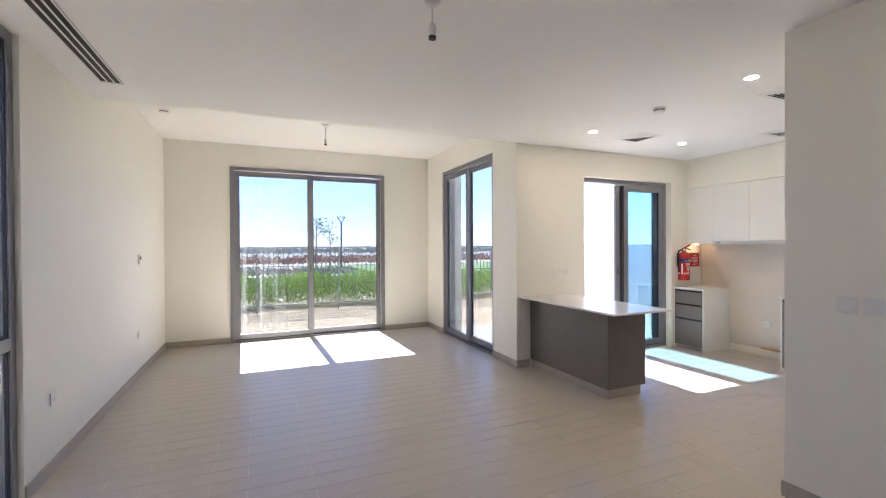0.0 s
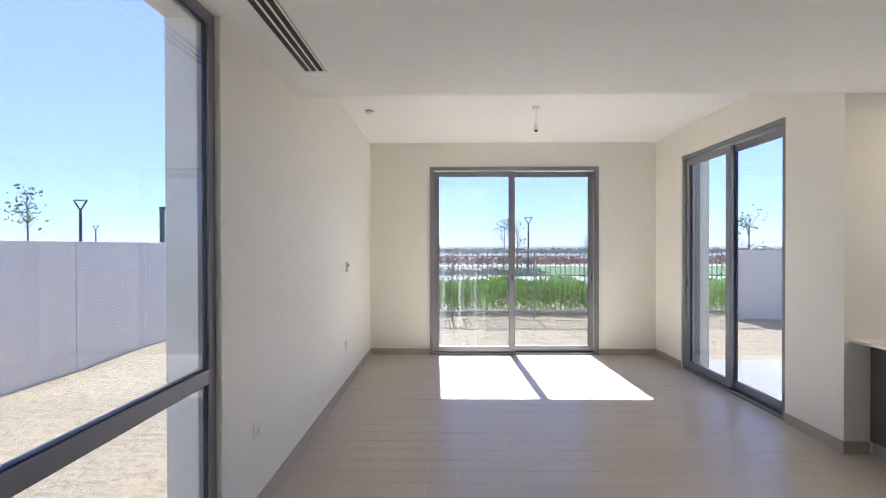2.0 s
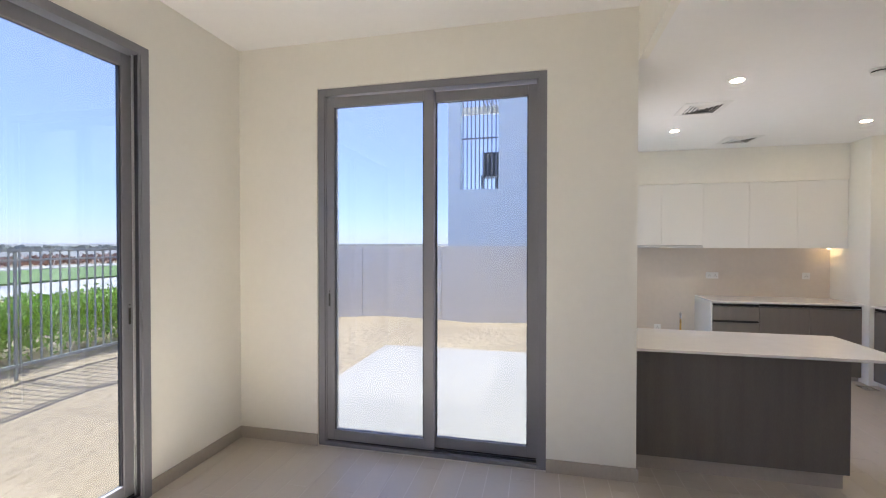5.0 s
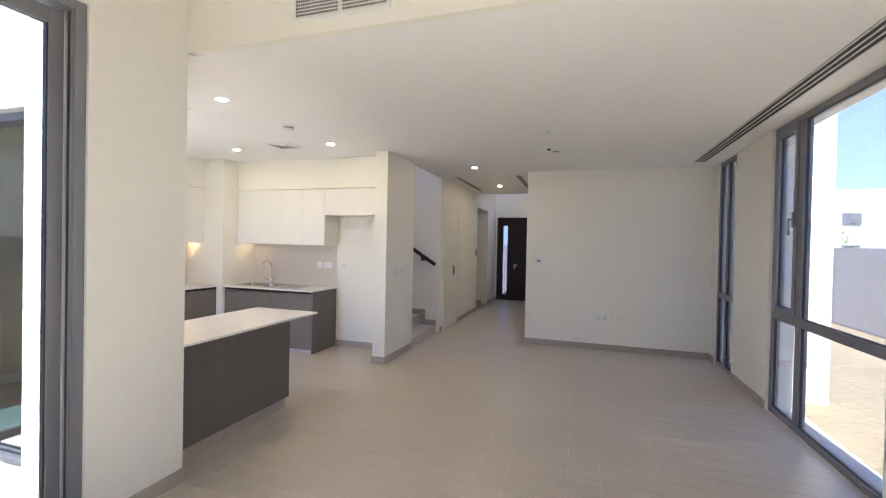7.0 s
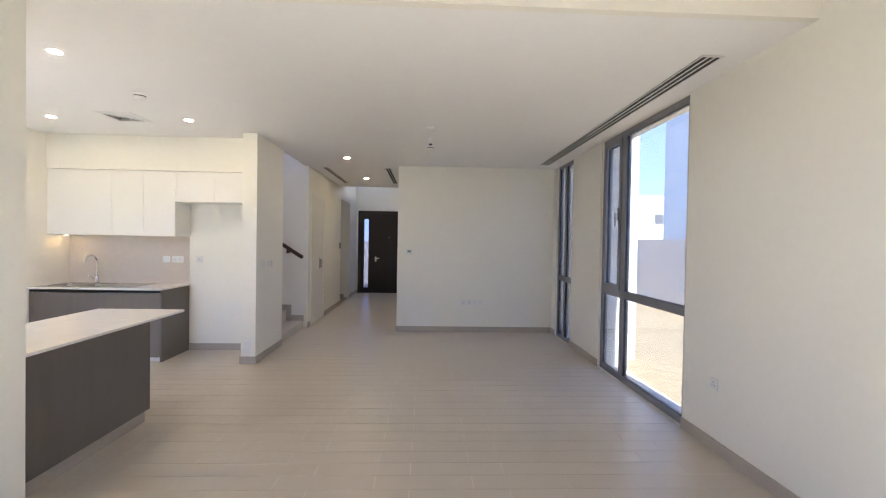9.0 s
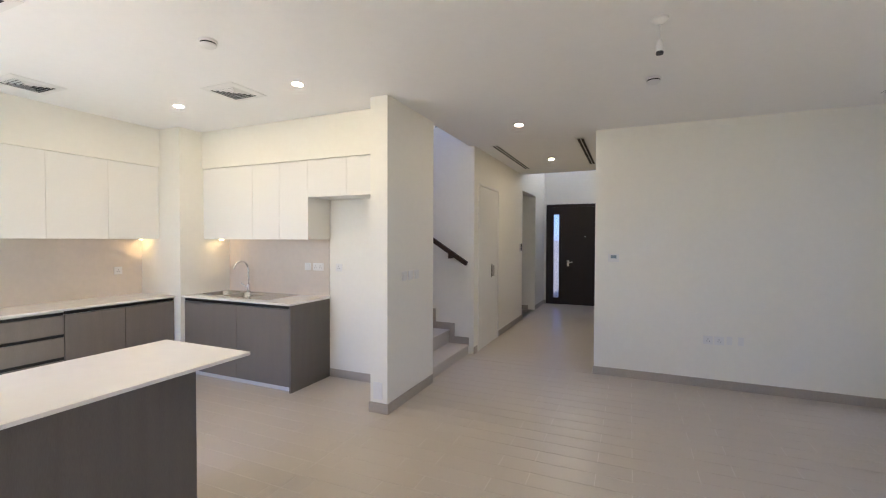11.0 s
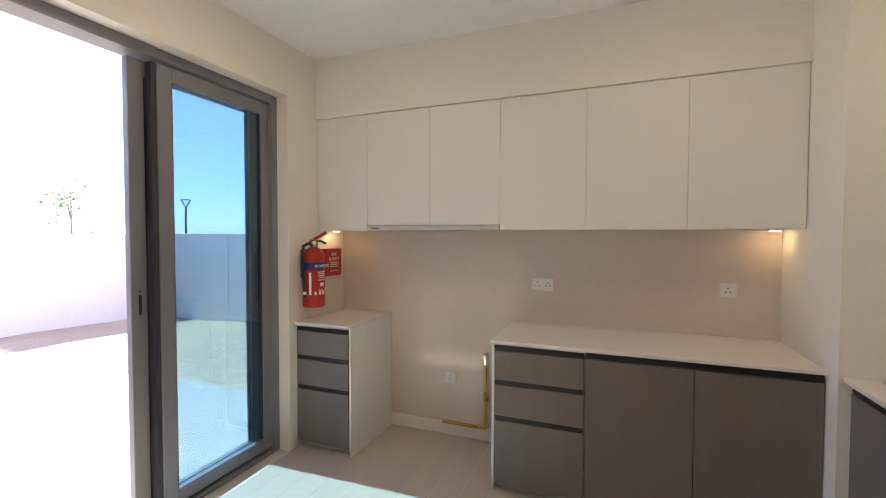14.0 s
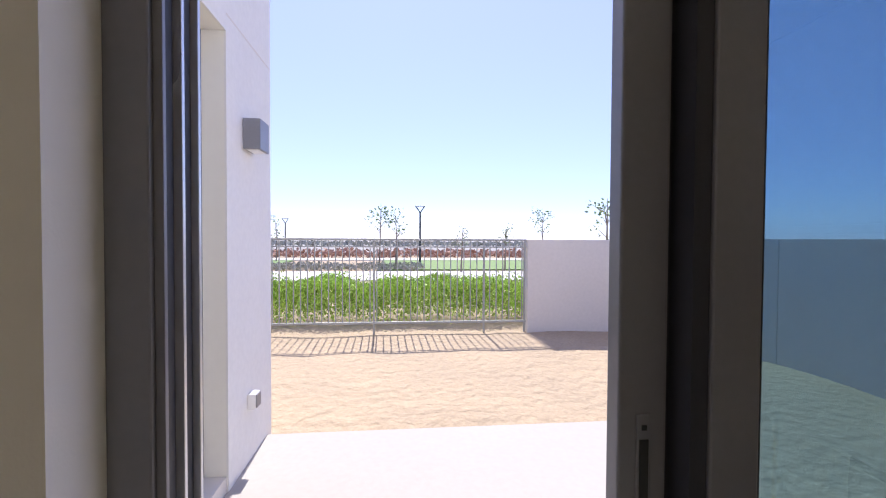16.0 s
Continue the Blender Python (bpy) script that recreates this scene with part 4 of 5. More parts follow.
ys = [-3.03, -3.46, -3.945, -4.43, -4.95, -5.475, -6.0]
for k, (a, b) in enumerate(zip(ys, ys[1:])):
    hood = k in (1, 2)
    wall_cabinet_e(b, a - (0.004 if k == 0 else 0), "white flush wall cabinet over the cooker hood" if hood else "white flush wall cabinet above the worktop", 1.575 if hood else 1.54, 1.5745 if hood else None)
structure("trim_cabinet_east", boxes((7.27, XK, -6.003, YK, 2.366, H)), WALL, "plaster boxing above the wall cabinets", "wall")
hood = thing("cooker_hood", (7.4, -3.945, 1.54), "slim built-in stainless steel cooker hood", "cooker hood")
part("body", boxes((7.30, XK - 0.01, -4.428, -3.462, 1.543, 1.573)), STEEL, hood)
part("front", boxes((7.272, 7.299, -4.428, -3.462, 1.54, 1.572), bevel=0.003), SATIN, hood, "satin steel pull-out front")
part("buttons", boxes((7.270, 7.2725, -3.56, -3.50, 1.551, 1.559)), HOLE, hood)


def wall_cabinet_s(x0, x1, splits, z0, label):
    ob = thing("wall_cabinet", ((x0 + x1) / 2, -6.48, z0), label, "cabinet", "wall cabinets")
    yf, z1 = -6.295, 2.365
    part("body", boxes((x0, x1 - 0.001, YS + 0.003, yf - 0.02, z0 + 0.002, z1)), WHITELAM, ob)
    for a, b in zip(splits, splits[1:]):
        part("door", boxes((a + 0.0008, b - 0.0008, yf - 0.018, yf, z0, z1 - 0.002), bevel=0.0012), WHITELAM, ob)
    return ob


wall_cabinet_s(6.14, 6.929, [6.14, 6.929], 1.54, "white flush wall cabinet above the sink")
wall_cabinet_s(5.36, 6.14, [5.36, 5.75, 6.14], 1.54, "white flush two-door wall cabinet above the sink")
wall_cabinet_s(4.402, 5.36, [4.402, 4.87, 5.36], 1.98, "white flush wall cabinet above the fridge gap")
structure("trim_cabinet_south", boxes((4.40, 6.93, YS, -6.28, 2.366, H)), WALL, "plaster boxing above the wall cabinets", "wall")
# splashbacks
structure("splashback_east", boxes((XK - 0.008, XK, -6.003, YK, 0.90, 1.54), (XK - 0.0085, XK, -4.445, -3.477, 0.10, 0.90)), SPLASH, "glossy beige splashback tiles", "splashback")
structure("splashback_south", boxes((5.37, 6.93, YS, YS + 0.008, 0.90, 1.54)), SPLASH, "glossy beige splashback tiles", "splashback")
for n, (cx, cy) in enumerate(((7.5, -5.93), (6.82, -6.45), (7.42, -3.10))):
    s = thing("cabinet_light", (cx, cy, 1.53), "small warm under-cabinet light", "lamp", "cabinet lights")
    part("housing", cyls(((cx, cy, 1.532), (cx, cy, 1.54), 0.03)), STEEL, s)
    part("lens", cyls(((cx, cy, 1.530), (cx, cy, 1.5325), 0.022)), STRIP, s)


def peninsula():
    ob = thing("kitchen_island", (4.7, -3.75, 0), "dark brown kitchen peninsula with panelled sides", "kitchen island")
    part("back_panel", boxes((4.44, 4.459, -4.35, YK - 0.014, 0.10, CT - CTH - 0.011), bevel=0.0015), PANEL, ob)
    part("end_panel", boxes((4.4595, 4.94, -4.35, -4.331, 0.10, CT - CTH - 0.011), bevel=0.0015), PANEL, ob)
    part("body", boxes((4.46, 4.92, -4.33, YK - 0.014, 0.10, CT - CTH - 0.012)), WHITELAM, ob)
    for a, b in ((-4.33, -3.71), (-3.707, -3.05)):
        part("door", boxes((4.921, 4.94, a + 0.002, b - 0.002, 0.105, 0.84), bevel=0.0015), LAM, ob)
    part("plinth", boxes((4.465, 4.90, -4.325, YK - 0.014, 0.0, 0.10)), SKIRT, ob)
    return ob


peninsula()
worktop("island_worktop", [(4.29, 5.03, -4.58, YK - 0.002, CT - CTH - 0.01, CT - 0.01)], "white quartz peninsula worktop with an overhang")


def socket(at, normal, w=0.086, h=0.086, holes=1, label="white plastic wall socket", screws=False):
    """A wall plate at a place on a wall, facing along normal."""
    x, y, z = at
    ob = thing("wall_socket", at, label, "socket", "wall sockets")

    def d(p, q, z0, z1, n0, n1):
        if normal in ("+x", "-x"):
            s = 1 if normal == "+x" else -1
            xs = sorted((x + s * n0, x + s * n1))
            return (*xs, y + p, y + q, z + z0, z + z1)
        s = 1 if normal == "+y" else -1
        yy = sorted((y + s * n0, y + s * n1))
        return (x + p, x + q, *yy, z + z0, z + z1)
    part("plate", boxes(d(-w / 2, w / 2, -h / 2, h / 2, 0.0, 0.009), bevel=0.002), PLASTIC, ob)
    for k in range(holes):
        c = (k - (holes - 1) / 2) * 0.07
        for p, q in ((0, 0.012), (-0.012, -0.010), (0.012, -0.010)):
            part("slot", boxes(d(c + p - 0.003, c + p + 0.003, q - 0.004, q + 0.004, 0.0085, 0.0098)), HOLE, ob)
        if holes:
            part("switch", boxes(d(c + 0.016, c + 0.024, 0.018, 0.03, 0.009, 0.012), bevel=0.001), PLASTIC, ob)
    if screws:
        for p in (-0.03, 0.03):
            part("screw", boxes(d(p - 0.003, p + 0.003, -0.003, 0.003, 0.0085, 0.0098)), POLE, ob)
    elif not holes:
        part("rocker", boxes(d(-0.012, 0.012, -0.02, 0.02, 0.0085, 0.012), bevel=0.001), PLASTIC, ob)
    return ob


XS = XK - 0.0085
socket((XS, -4.655, 1.17), "-x", 0.146, 0.086, 2, "white double wall socket on the splashback")
socket((XS, -5.74, 1.18), "-x", label="white single wall socket on the splashback")
socket((XS, -3.98, 0.44), "-x", label="white cooker socket low on the wall")
socket((5.67, YS + 0.0085, 1.23), "+y", 0.086, 0.086, 0, "white wall switch beside the sink")
socket((5.52, YS + 0.0085, 1.23), "+y", 0.146, 0.086, 2, "white double wall socket beside the sink")
socket((5.24, YS, 1.23), "+y", label="white fridge socket in the gap")
socket((4.99, YK, 1.175), "-y", 0.09, 0.098, 0, "white blank wall plate by the kitchen door", True)
socket((4.86, YK, 1.175), "-y", 0.09, 0.098, 0, "white wall switch by the kitchen door")
for x in (1.52, 1.42):
    socket((x, -7.98, 0.50), "+y", label="white media socket low on the wall")
for x in (1.33, 1.23):
    socket((x, -7.98, 0.51), "+y", 0.05, 0.086, 0, "narrow white media plate low on the wall")
socket((0.0, -1.55, 0.50), "+x", label="white socket low on the cream wall")
socket((0.0, -3.82, 0.50), "+x", label="white socket low on the cream wall")
socket((4.32, -6.0, 0.20), "+y", 0.09, 0.15, 0, "white outlet box low on the partition")
for y in (-6.30, -6.42, -6.55):
    socket((4.225, y, 1.2), "-x", 0.086, 0.086, 0, "white light switch on the partition wall")


def thermostat(at, normal):
    x, y, z = at
    ob = thing("thermostat", at, "white wall thermostat with a grey screen", "thermostat", "thermostats")
    if normal == "+x":
        part("case", boxes((0, 0.022, y - 0.045, y + 0.045, z - 0.058, z + 0.058), bevel=0.004), PLASTIC, ob)
        part("screen", boxes((0.0215, 0.0235, y - 0.028, y + 0.028, z, z + 0.035)), POLE, ob)
    else:
        part("case", boxes((x - 0.058, x + 0.058, y, y + 0.022, z - 0.045, z + 0.045), bevel=0.004), PLASTIC, ob)
        part("screen", boxes((x - 0.03, x + 0.03, y + 0.0215, y + 0.0235, z - 0.005, z + 0.03)), NAVYSCREEN, ob)
    return ob


NAVYSCREEN = mat("pale blue grey screen", (0.25, 0.32, 0.36), 0.2, scale=20, vary=0.03)
thermostat((0, -1.50, 1.385), "+x")
thermostat((2.45, -7.98, 1.345), "+y")
inter = thing("intercom", (4.2, -10.83, 1.4), "black wall intercom panel in the hall", "intercom")
part("case", boxes((4.18, 4.2, -10.90, -10.77, 1.32, 1.48), bevel=0.004), PLASTIC, inter)
part("screen", boxes((4.177, 4.181, -10.89, -10.78, 1.34, 1.47)), BLACK, inter)


def gas_pipe():
    ob = thing("gas_pipe", (7.6, -4.2, 0.3), "bent brass gas pipe with a chrome valve", "pipe")
    x = 7.57
    part("pipe", tube([(x, -3.93, 0.115), (x, -4.26, 0.115), (x, -4.26, 0.60)], 0.012), BRASS, ob, smooth=True)
    part("valve", cyls(((x, -4.26, 0.58), (x, -4.26, 0.66), 0.017), ((x - 0.04, -4.26, 0.645), (x + 0.04, -4.26, 0.645), 0.013)), CHROME, ob)
    part("clip", boxes((x, XS, -4.275, -4.245, 0.30, 0.32)), BRASS, ob)
    return ob


gas_pipe()


def lettering(text, size, m, material, parent, name="lettering"):
    c = bpy.data.curves.new(name, "FONT")
    c.body, c.size, c.extrude = text, size, 0.0004
    c.align_x = "CENTER"
    tmp = new(name + "_curve", c)
    bpy.context.view_layer.update()
    me = bpy.data.meshes.new_from_object(tmp)
    bpy.data.objects.remove(tmp)
    me.materials.clear()
    me.materials.append(material)
    me.transform(m)
    ob = new(name, me)
    ob.parent = parent
    ob.matrix_parent_inverse = Matrix.Translation(parent.location).inverted()
    return ob


def fire_extinguisher():
    x, y, z = 7.105, YK - 0.10, 1.0
    ob = thing("fire_extinguisher", (x, y, z), "red powder fire extinguisher hung on the wall", "fire extinguisher")
    m = Matrix.Translation((x, y, z))
    part("cylinder", lathe([(0.070, 0.0), (0.076, 0.006), (0.078, 0.02), (0.078, 0.33), (0.078, 0.37), (0.055, 0.405), (0.028, 0.42), (0.024, 0.43)], n=36, m=m), RED, ob, smooth=True)
    part("band", lathe([(0.0788, 0.265), (0.0788, 0.315)], n=36, m=m), NAVY, ob, smooth=True)
    part("valve", boxes((x - 0.022, x + 0.022, y - 0.022, y + 0.022, z + 0.43, z + 0.475), bevel=0.005), BRASS, ob)
    part("lever", tube([(x, y, z + 0.475), (x + 0.03, y - 0.02, z + 0.492), (x + 0.075, y - 0.05, z + 0.525)], 0.012, n=8), RED, ob)
    part("carry_handle", tube([(x, y, z + 0.468), (x + 0.045, y - 0.03, z + 0.462), (x + 0.075, y - 0.05, z + 0.445)], 0.008, n=8), BLACK, ob, "short black carry handle")
    part("collar", cyls(((x, y, z + 0.425), (x, y, z + 0.445), 0.03)), STEEL, ob, "bright steel valve collar")
    part("gauge", cyls(((x - 0.018, y - 0.018, z + 0.452), (x - 0.03, y - 0.03, z + 0.452), 0.013)), WHITEP, ob)
    part("hose_clip", cyls(((x - 0.099, y + 0.001, z + 0.095), (x - 0.099, y + 0.001, z + 0.115), 0.0125)), WHITEP, ob)
    part("hose", tube([(x - 0.02, y + 0.02, z + 0.45), (x - 0.07, y + 0.03, z + 0.43), (x - 0.098, y + 0.02, z + 0.36), (x - 0.10, y + 0.01, z + 0.2), (x - 0.098, y, z + 0.08)], 0.011, n=10), BLACK, ob, smooth=True)
    part("bracket", boxes((x - 0.02, x + 0.02, y + 0.07, YK, z + 0.2, z + 0.4)), BLACK, ob)
    # label prints, on the side that faces the room
    toward = radians(262)
    for k, (zz, w, h) in enumerate(((0.245, 0.07, 0.006), (0.232, 0.06, 0.005), (0.219, 0.066, 0.005), (0.206, 0.05, 0.005), (0.19, 0.064, 0.005), (0.15, 0.03, 0.022), (0.118, 0.06, 0.005), (0.106, 0.055, 0.005))):
        bm = bmesh.new()
        for s in range(5):
            a0, a1 = toward + (s / 5 - 0.5) * w / 0.0785, toward + ((s + 1) / 5 - 0.5) * w / 0.0785
            bm.faces.new([bm.verts.new((x + 0.0792 * math.cos(a), y + 0.0792 * math.sin(a), z + q)) for a, q in ((a0, zz), (a1, zz), (a1, zz + h), (a0, zz + h))])
        part("print_bar", bm, WHITEP, ob)
    t = Matrix.Translation((x + 0.0797 * math.cos(toward), y + 0.0797 * math.sin(toward), z + 0.278)) @ Matrix.Rotation(toward + radians(90), 4, "Z") @ Matrix.Rotation(radians(90), 4, "X")
    lettering("POWDER", 0.032, t, WHITEP, ob)
    # plain upright bar in place of the maker's mark, and a row of small pictogram squares
    for a_mid, w, z0, z1 in ((toward - radians(62), 0.017, 0.09, 0.245), (toward - radians(36), 0.016, 0.09, 0.112), (toward - radians(14), 0.016, 0.09, 0.112), (toward + radians(8), 0.016, 0.09, 0.112)):
        bm = bmesh.new()
        bm.faces.new([bm.verts.new((x + 0.0794 * math.cos(a), y + 0.0794 * math.sin(a), z + q)) for a, q in ((a_mid - w / 0.158, z0), (a_mid + w / 0.158, z0), (a_mid + w / 0.158, z1), (a_mid - w / 0.158, z1))])
        part("pictogram", bm, WHITEP, ob)
    return ob


fire_extinguisher()
fb = thing("fire_blanket", (7.42, YK - 0.02, 1.3), "red fire blanket case fixed on the wall", "fire blanket")
part("case", boxes((7.32, 7.52, YK - 0.045, YK, 1.19, 1.40), bevel=0.006), RED, fb)
UPR = Matrix.Rotation(radians(90), 4, "X")
lettering("FIRE", 0.036, Matrix.Translation((7.42, YK - 0.0455, 1.345)) @ UPR, WHITEP, fb)
lettering("BLANKET", 0.030, Matrix.Translation((7.42, YK - 0.0455, 1.312)) @ UPR, WHITEP, fb)
for zz in (1.29, 1.275, 1.26, 1.225):
    part("print_bar", boxes((7.37, 7.47, YK - 0.0463, YK - 0.0448, zz, zz + 0.006)), WHITEP, fb)

drain = thing("floor_drain", (6.82, -5.93, 0), "square steel floor drain by the column", "drain")
part("frame", boxes((6.74, 6.90, -6.0, -5.985, -0.004, 0.003), (6.74, 6.90, -5.875, -5.86, -0.004, 0.003), (6.74, 6.755, -5.985, -5.875, -0.004, 0.003), (6.885, 6.90, -5.985, -5.875, -0.004, 0.003)), STEEL, drain)
for k in range(7):
    part("slat", boxes((6.757 + k * 0.0185, 6.767 + k * 0.0185, -5.985, -5.875, -0.003, 0.002)), STEEL, drain)


# ---- ceiling fittings ----
def downlight(x, y):
    ob = thing("downlight", (x, y, H), "round recessed warm ceiling downlight, lit", "ceiling light", "downlights")
    m = Matrix.Translation((x, y, H))
    part("ring", lathe([(0.050, -0.004), (0.047, -0.007), (0.041, -0.006), (0.041, 0.0)], m=m), PLASTIC, ob, smooth=True)
    part("lens", cyls(((x, y, H - 0.0075), (x, y, H - 0.0062), 0.037)), LIGHTON, ob)
    return ob


for x, y in ((4.76, -3.81), (4.76, -5.49), (6.21, -3.79), (6.21, -5.50), (3.41, -7.40), (3.41, -9.55)):
    downlight(x, y)


def ceiling_diffuser(x, y, s=0.37):
    ob = thing("ceiling_vent", (x, y, H), "square white four-way ceiling air diffuser", "ceiling vent", "ceiling diffusers")
    part("backing", boxes((x - s / 2 + 0.03, x + s / 2 - 0.03, y - s / 2 + 0.03, y + s / 2 - 0.03, H - 0.004, H - 0.001)), HOLE, ob)

    def ring(a, b, z0, z1):
        """A square louvre ring, sloping outward and up."""
        bm = bmesh.new()
        t = 0.003
        lo = [bm.verts.new((x + i * a, y + j * a, z0)) for i, j in ((-1, -1), (1, -1), (1, 1), (-1, 1))]
        hi = [bm.verts.new((x + i * b, y + j * b, z1)) for i, j in ((-1, -1), (1, -1), (1, 1), (-1, 1))]
        lo2 = [bm.verts.new((v.co.x, v.co.y, v.co.z + t)) for v in lo]
        hi2 = [bm.verts.new((v.co.x, v.co.y, v.co.z + t)) for v in hi]
        for k in range(4):
            q = (k + 1) % 4
            bm.faces.new((lo[k], lo[q], hi[q], hi[k]))
            bm.faces.new((lo2[q], lo2[k], hi2[k], hi2[q]))
            bm.faces.new((lo[q], lo[k], lo2[k], lo2[q]))
            bm.faces.new((hi[k], hi[q], hi2[q], hi2[k]))
        return bm
    h = s / 2
    part("frame", ring(h - 0.055, h, H - 0.012, H - 0.004), PLASTIC, ob)
    for k in range(4):
        b = (h - 0.068) - k * 0.030
        part("slat", ring(b - 0.010, b, H - 0.013, H - 0.006), PLASTIC, ob)
    return ob


for x, y in ((5.40, -5.43), (6.81, -4.64), (5.44, -3.80)):
    ceiling_diffuser(x, y)


def linear_vent(x0, x1, y0, y1, slots, label):
    ob = thing("ceiling_vent", ((x0 + x1) / 2, (y0 + y1) / 2, H), label, "ceiling vent", "slot diffusers")
    part("backing", boxes((x0 + 0.01, x1 - 0.01, y0 + 0.01, y1 - 0.01, H - 0.003, H - 0.001)), HOLE, ob)
    w = (x1 - x0) / (slots * 2 + 1)
    for k in range(slots + 1):
        a = x0 + 2 * k * w
        part("bar", boxes((a, a + w * 0.5, y0, y1, H - 0.008, H - 0.003), bevel=0.001), PLASTIC, ob)
    for y in (y0, y1 - 0.012):
        part("end_cap", boxes((x0, x1, y, y + 0.012, H - 0.011, H - 0.0032)), PLASTIC, ob)
    return ob


linear_vent(0.20, 0.36, -7.60, -3.52, 3, "long white slot diffuser with dark slots along the window wall")
linear_vent(3.90, 4.01, -10.3, -8.28, 2, "white slot diffuser in the hall ceiling")
linear_vent(2.81, 2.92, -10.22, -8.27, 2, "white slot diffuser in the hall ceiling")


def wall_grille(x0, x1, z0=2.875, z1=3.09):
    y = YK
    ob = thing("wall_grille", ((x0 + x1) / 2, y, (z0 + z1) / 2), "white return air grille on the bulkhead", "air grille", "bulkhead grilles")
    part("backing", boxes((x0 + 0.01, x1 - 0.01, y + 0.001, y + 0.003, z0 + 0.01, z1 - 0.01)), HOLE, ob)
    part("frame", boxes((x0, x1, y, y + 0.012, z0, z0 + 0.022), (x0, x1, y, y + 0.012, z1 - 0.022, z1), (x0, x0 + 0.02, y, y + 0.012, z0 + 0.022, z1 - 0.022), (x1 - 0.02, x1, y, y + 0.012, z0 + 0.022, z1 - 0.022), ((x0 + x1) / 2 - 0.01, (x0 + x1) / 2 + 0.01, y, y + 0.012, z0 + 0.022, z1 - 0.022)), PLASTIC, ob)
    n = int((z1 - z0 - 0.05) / 0.02)
    for k in range(n):
        z = z0 + 0.028 + k * 0.02
        part("slat", boxes((x0 + 0.02, x1 - 0.02, y + 0.004, y + 0.008, z, z + 0.005)), PLASTIC, ob)
    first = None
    for k in range(int((x1 - x0 - 0.04) / 0.0148)):
        if first is None:
            first = part("fin", boxes((x0 + 0.03, x0 + 0.0332, y + 0.0045, y + 0.0075, z0 + 0.022, z1 - 0.022)), PLASTIC, ob)
        else:
            o = first.copy()
            scene.collection.objects.link(o)
            o.location = (k * 0.0148, 0, 0)
    return ob


wall_grille(2.81, 3.44)
wall_grille(0.89, 1.51)


def smoke_detector(x, y, zc):
    ob = thing("smoke_detector", (x, y, zc), "round white ceiling smoke detector", "smoke detector", "smoke detectors")
    m = Matrix.Translation((x, y, zc)) @ Matrix.Rotation(math.pi, 4, "X")
    part("base", lathe([(0.056, 0.0), (0.056, 0.012), (0.052, 0.016)], m=m), PLASTIC, ob, smooth=True)
    part("slot_ring", lathe([(0.047, 0.016), (0.047, 0.026)], m=m), HOLE, ob)
    part("cap", lathe([(0.050, 0.026), (0.048, 0.034), (0.034, 0.044), (0.012, 0.047)], m=m), PLASTIC, ob, smooth=True)
    return ob


for x, y, z in ((4.75, -4.68, H), (2.13, -6.48, H), (0.28, -1.56, HN)):
    smoke_detector(x, y, z)


def pendant(x, y, zc, drop):
    ob = thing("pendant_lamp", (x, y, zc), "bare white pendant lamp holder on a short cord", "pendant lamp", "pendant holders")
    m = Matrix.Translation((x, y, zc)) @ Matrix.Rotation(math.pi, 4, "X")
    part("rose", lathe([(0.045, 0.0), (0.044, 0.012), (0.030, 0.026), (0.008, 0.034)], m=m), PLASTIC, ob, smooth=True)
    part("cord", cyls(((x, y, zc - 0.03), (x, y, zc - drop), 0.0035), n=8), PLASTIC, ob)
    part("holder", lathe([(0.009, drop - 0.01), (0.015, drop), (0.019, drop + 0.02), (0.019, drop + 0.062), (0.014, drop + 0.065)], m=m), PLASTIC, ob, smooth=True)
    part("socket_rim", cyls(((x, y, zc - drop - 0.058), (x, y, zc - drop - 0.072), 0.0195), n=20), ALUDARK, ob, "dark lamp socket rim")
    return ob


pendant(2.14, -1.64, HN, 0.20)
pendant(2.14, -5.50, H, 0.13)

part_joint = structure("trim_render_joint", boxes((XO + 0.010, XO + 0.0135, EW[1] - 0.0, YO, 2.90, 2.912), (XO + 0.010, XO + 0.0135, YK + 0.3, EW[0], 2.90, 2.912)), GROUT, "shallow joint line in the outer render", "trim")
# outside fittings on the rendered wall
wl = thing("wall_lamp", (XO + 0.06, -0.32, 2.24), "grey box-shaped outdoor wall lamp", "wall lamp")
part("body", boxes((XO + 0.013, XO + 0.13, -0.42, -0.22, 2.13, 2.34), bevel=0.004), ALU, wl)
part("lens", boxes((XO + 0.03, XO + 0.11, -0.40, -0.24, 2.126, 2.1305)), WHITEP, wl)
ws = thing("wall_socket", (XO + 0.03, -0.3, 0.35), "grey weatherproof outdoor socket", "socket")
part("box", boxes((XO + 0.013, XO + 0.07, -0.36, -0.26, 0.29, 0.40), bevel=0.006), PLASTIC, ws)
part("lid", boxes((XO + 0.07, XO + 0.08, -0.355, -0.265, 0.30, 0.395), bevel=0.003), ALU, ws)


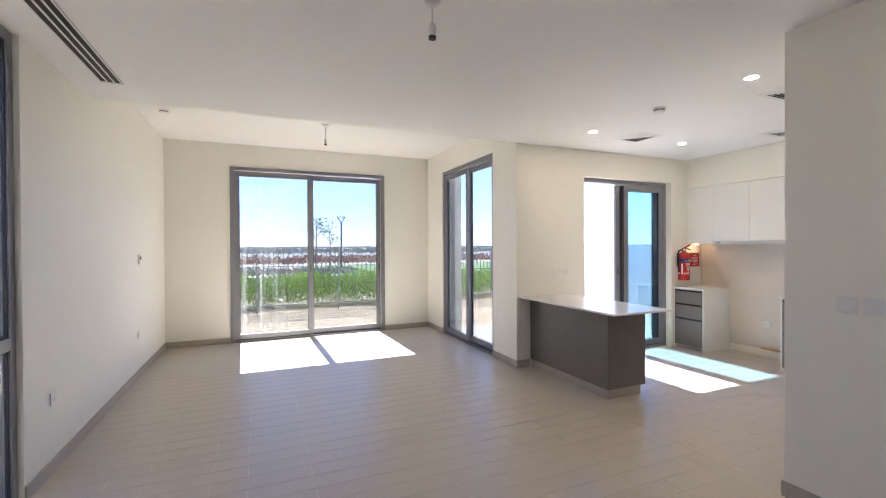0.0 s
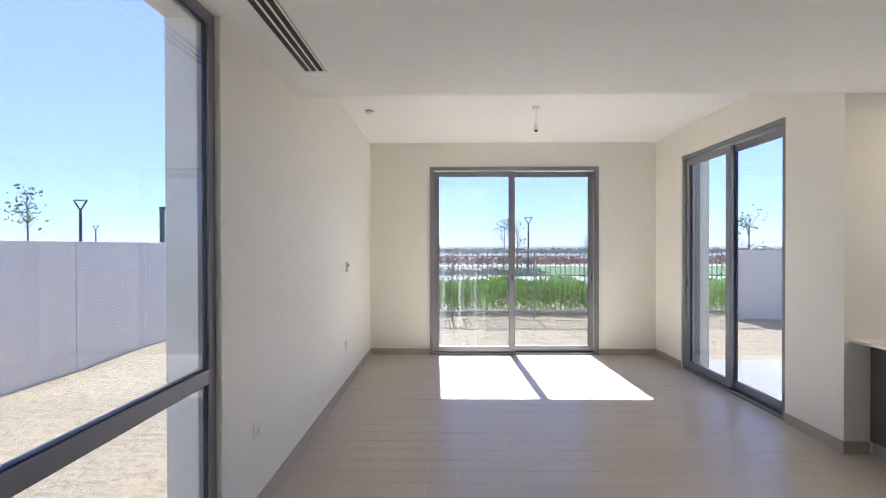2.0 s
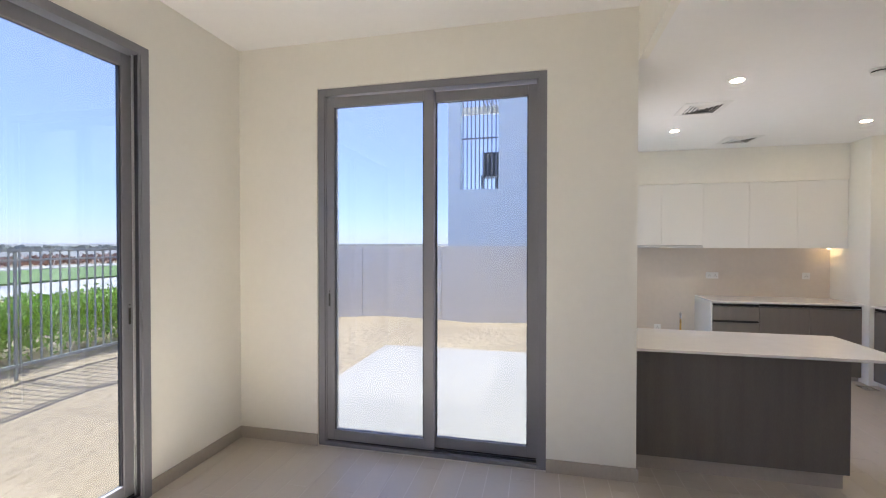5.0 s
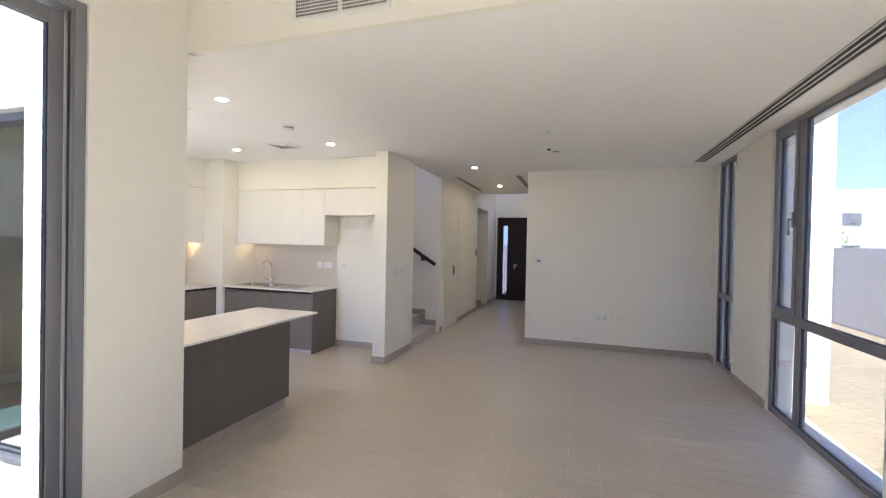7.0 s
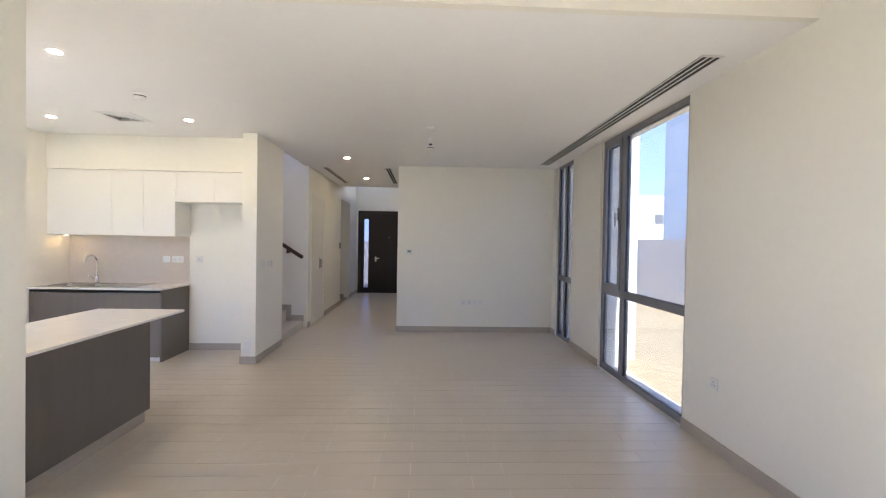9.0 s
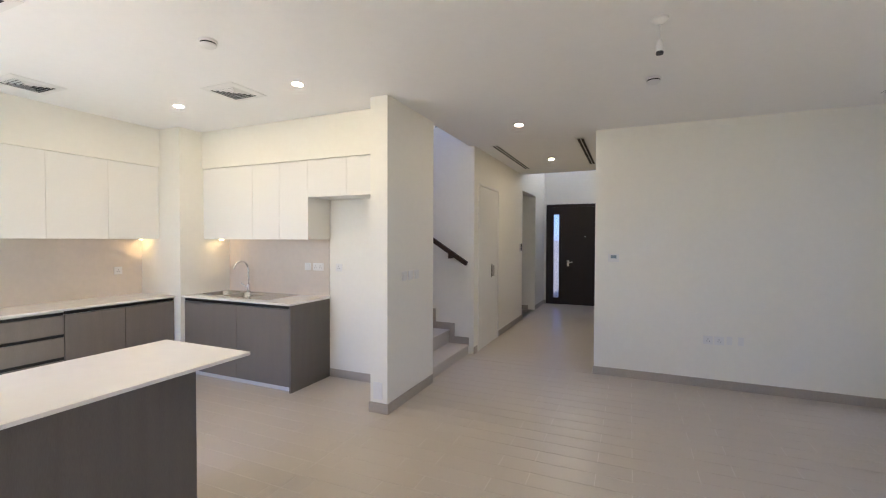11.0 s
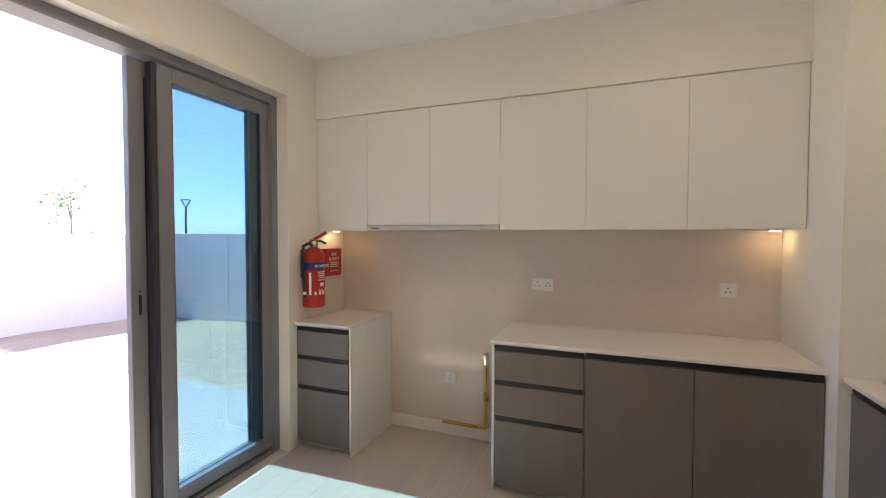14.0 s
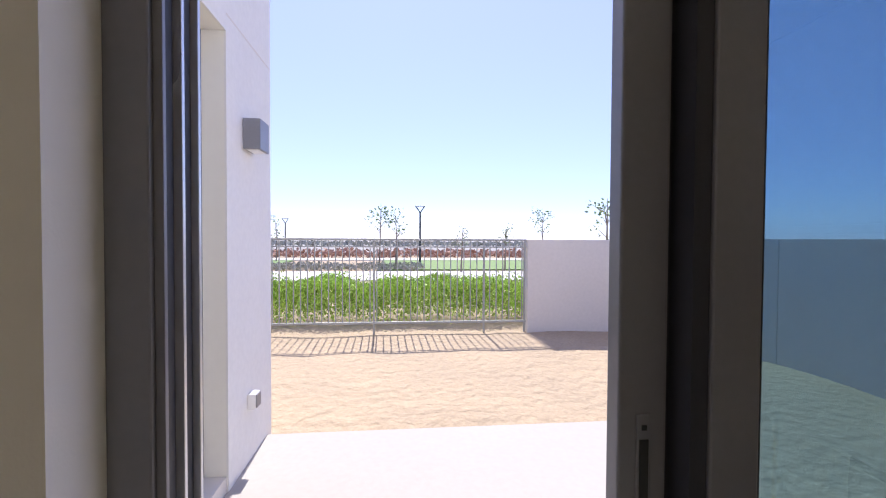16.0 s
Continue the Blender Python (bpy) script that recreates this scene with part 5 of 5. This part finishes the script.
# ---- floor tiles, last ----
def tiles():
    L, W, J = 0.62, 0.16, 0.0038
    inside = [(0.0, 4.25, -7.98, 0.0), (4.25, XK, YS, YK), (2.65, 4.2, -13.3, -7.98), (4.25, 4.29, -7.98, -6.95), (4.2, 5.6, -12.25, -11.0), (4.2, 4.29, -8.2, -7.98)]
    near = (0.4, 3.4, -5.2, -1.6)
    floor = bpy.data.objects["floor"]
    shared = {}
    rest_v, rest_f = [], []
    count = 0
    rects = [inside[0], inside[1], inside[2], inside[3], inside[4], inside[5]]
    for x0, x1, y0, y1 in rects:
        r0, r1 = int(math.floor((y0 + 3.17) / W)) - 1, int(math.ceil((y1 + 3.17) / W)) + 1
        for r in range(r0, r1):
            ya, yb = max(y0, -3.17 + r * W), min(y1, -3.17 + (r + 1) * W)
            if yb - ya < 0.01:
                continue
            ph = 0.39 if r % 2 else 0.61
            k0 = int(math.floor((x0 - ph) / L)) - 1
            for k in range(k0, k0 + int((x1 - x0) / L) + 4):
                xa, xb = max(x0, ph + k * L), min(x1, ph + (k + 1) * L)
                if xb - xa < 0.01:
                    continue
                a, b, c, d2 = xa + J / 2, xb - J / 2, ya + J / 2, yb - J / 2
                whole = xb - xa > L - 1e-3 and yb - ya > W - 1e-3
                if whole and near[0] < xa and xb < near[1] and near[2] < ya and yb < near[3] and count < 290:
                    if "m" not in shared:
                        bm = bmesh.new()
                        box(bm, -(L - J) / 2, (L - J) / 2, -(W - J) / 2, (W - J) / 2, -0.008, 0.0)
                        me = bpy.data.meshes.new("tile")
                        bm.to_mesh(me)
                        bm.free()
                        me.materials.append(TILE)
                        shared["m"] = me
                    o = new("tile", shared["m"])
                    o.location = ((xa + xb) / 2, (ya + yb) / 2, 0)
                    o.parent = floor
                    count += 1
                else:
                    i = len(rest_v)
                    rest_v += [(a, c, -0.008), (b, c, -0.008), (b, d2, -0.008), (a, d2, -0.008), (a, c, 0), (b, c, 0), (b, d2, 0), (a, d2, 0)]
                    rest_f += [(i + 4, i + 5, i + 6, i + 7), (i, i + 1, i + 5, i + 4), (i + 1, i + 2, i + 6, i + 5), (i + 2, i + 3, i + 7, i + 6), (i + 3, i, i + 4, i + 7)]
    me = bpy.data.meshes.new("floor_tiles")
    me.from_pydata(rest_v, [], rest_f)
    me.materials.append(TILE)
    o = new("floor_tiles", me)
    o.parent = floor
    tagged(o, kind="stuff")


tiles()
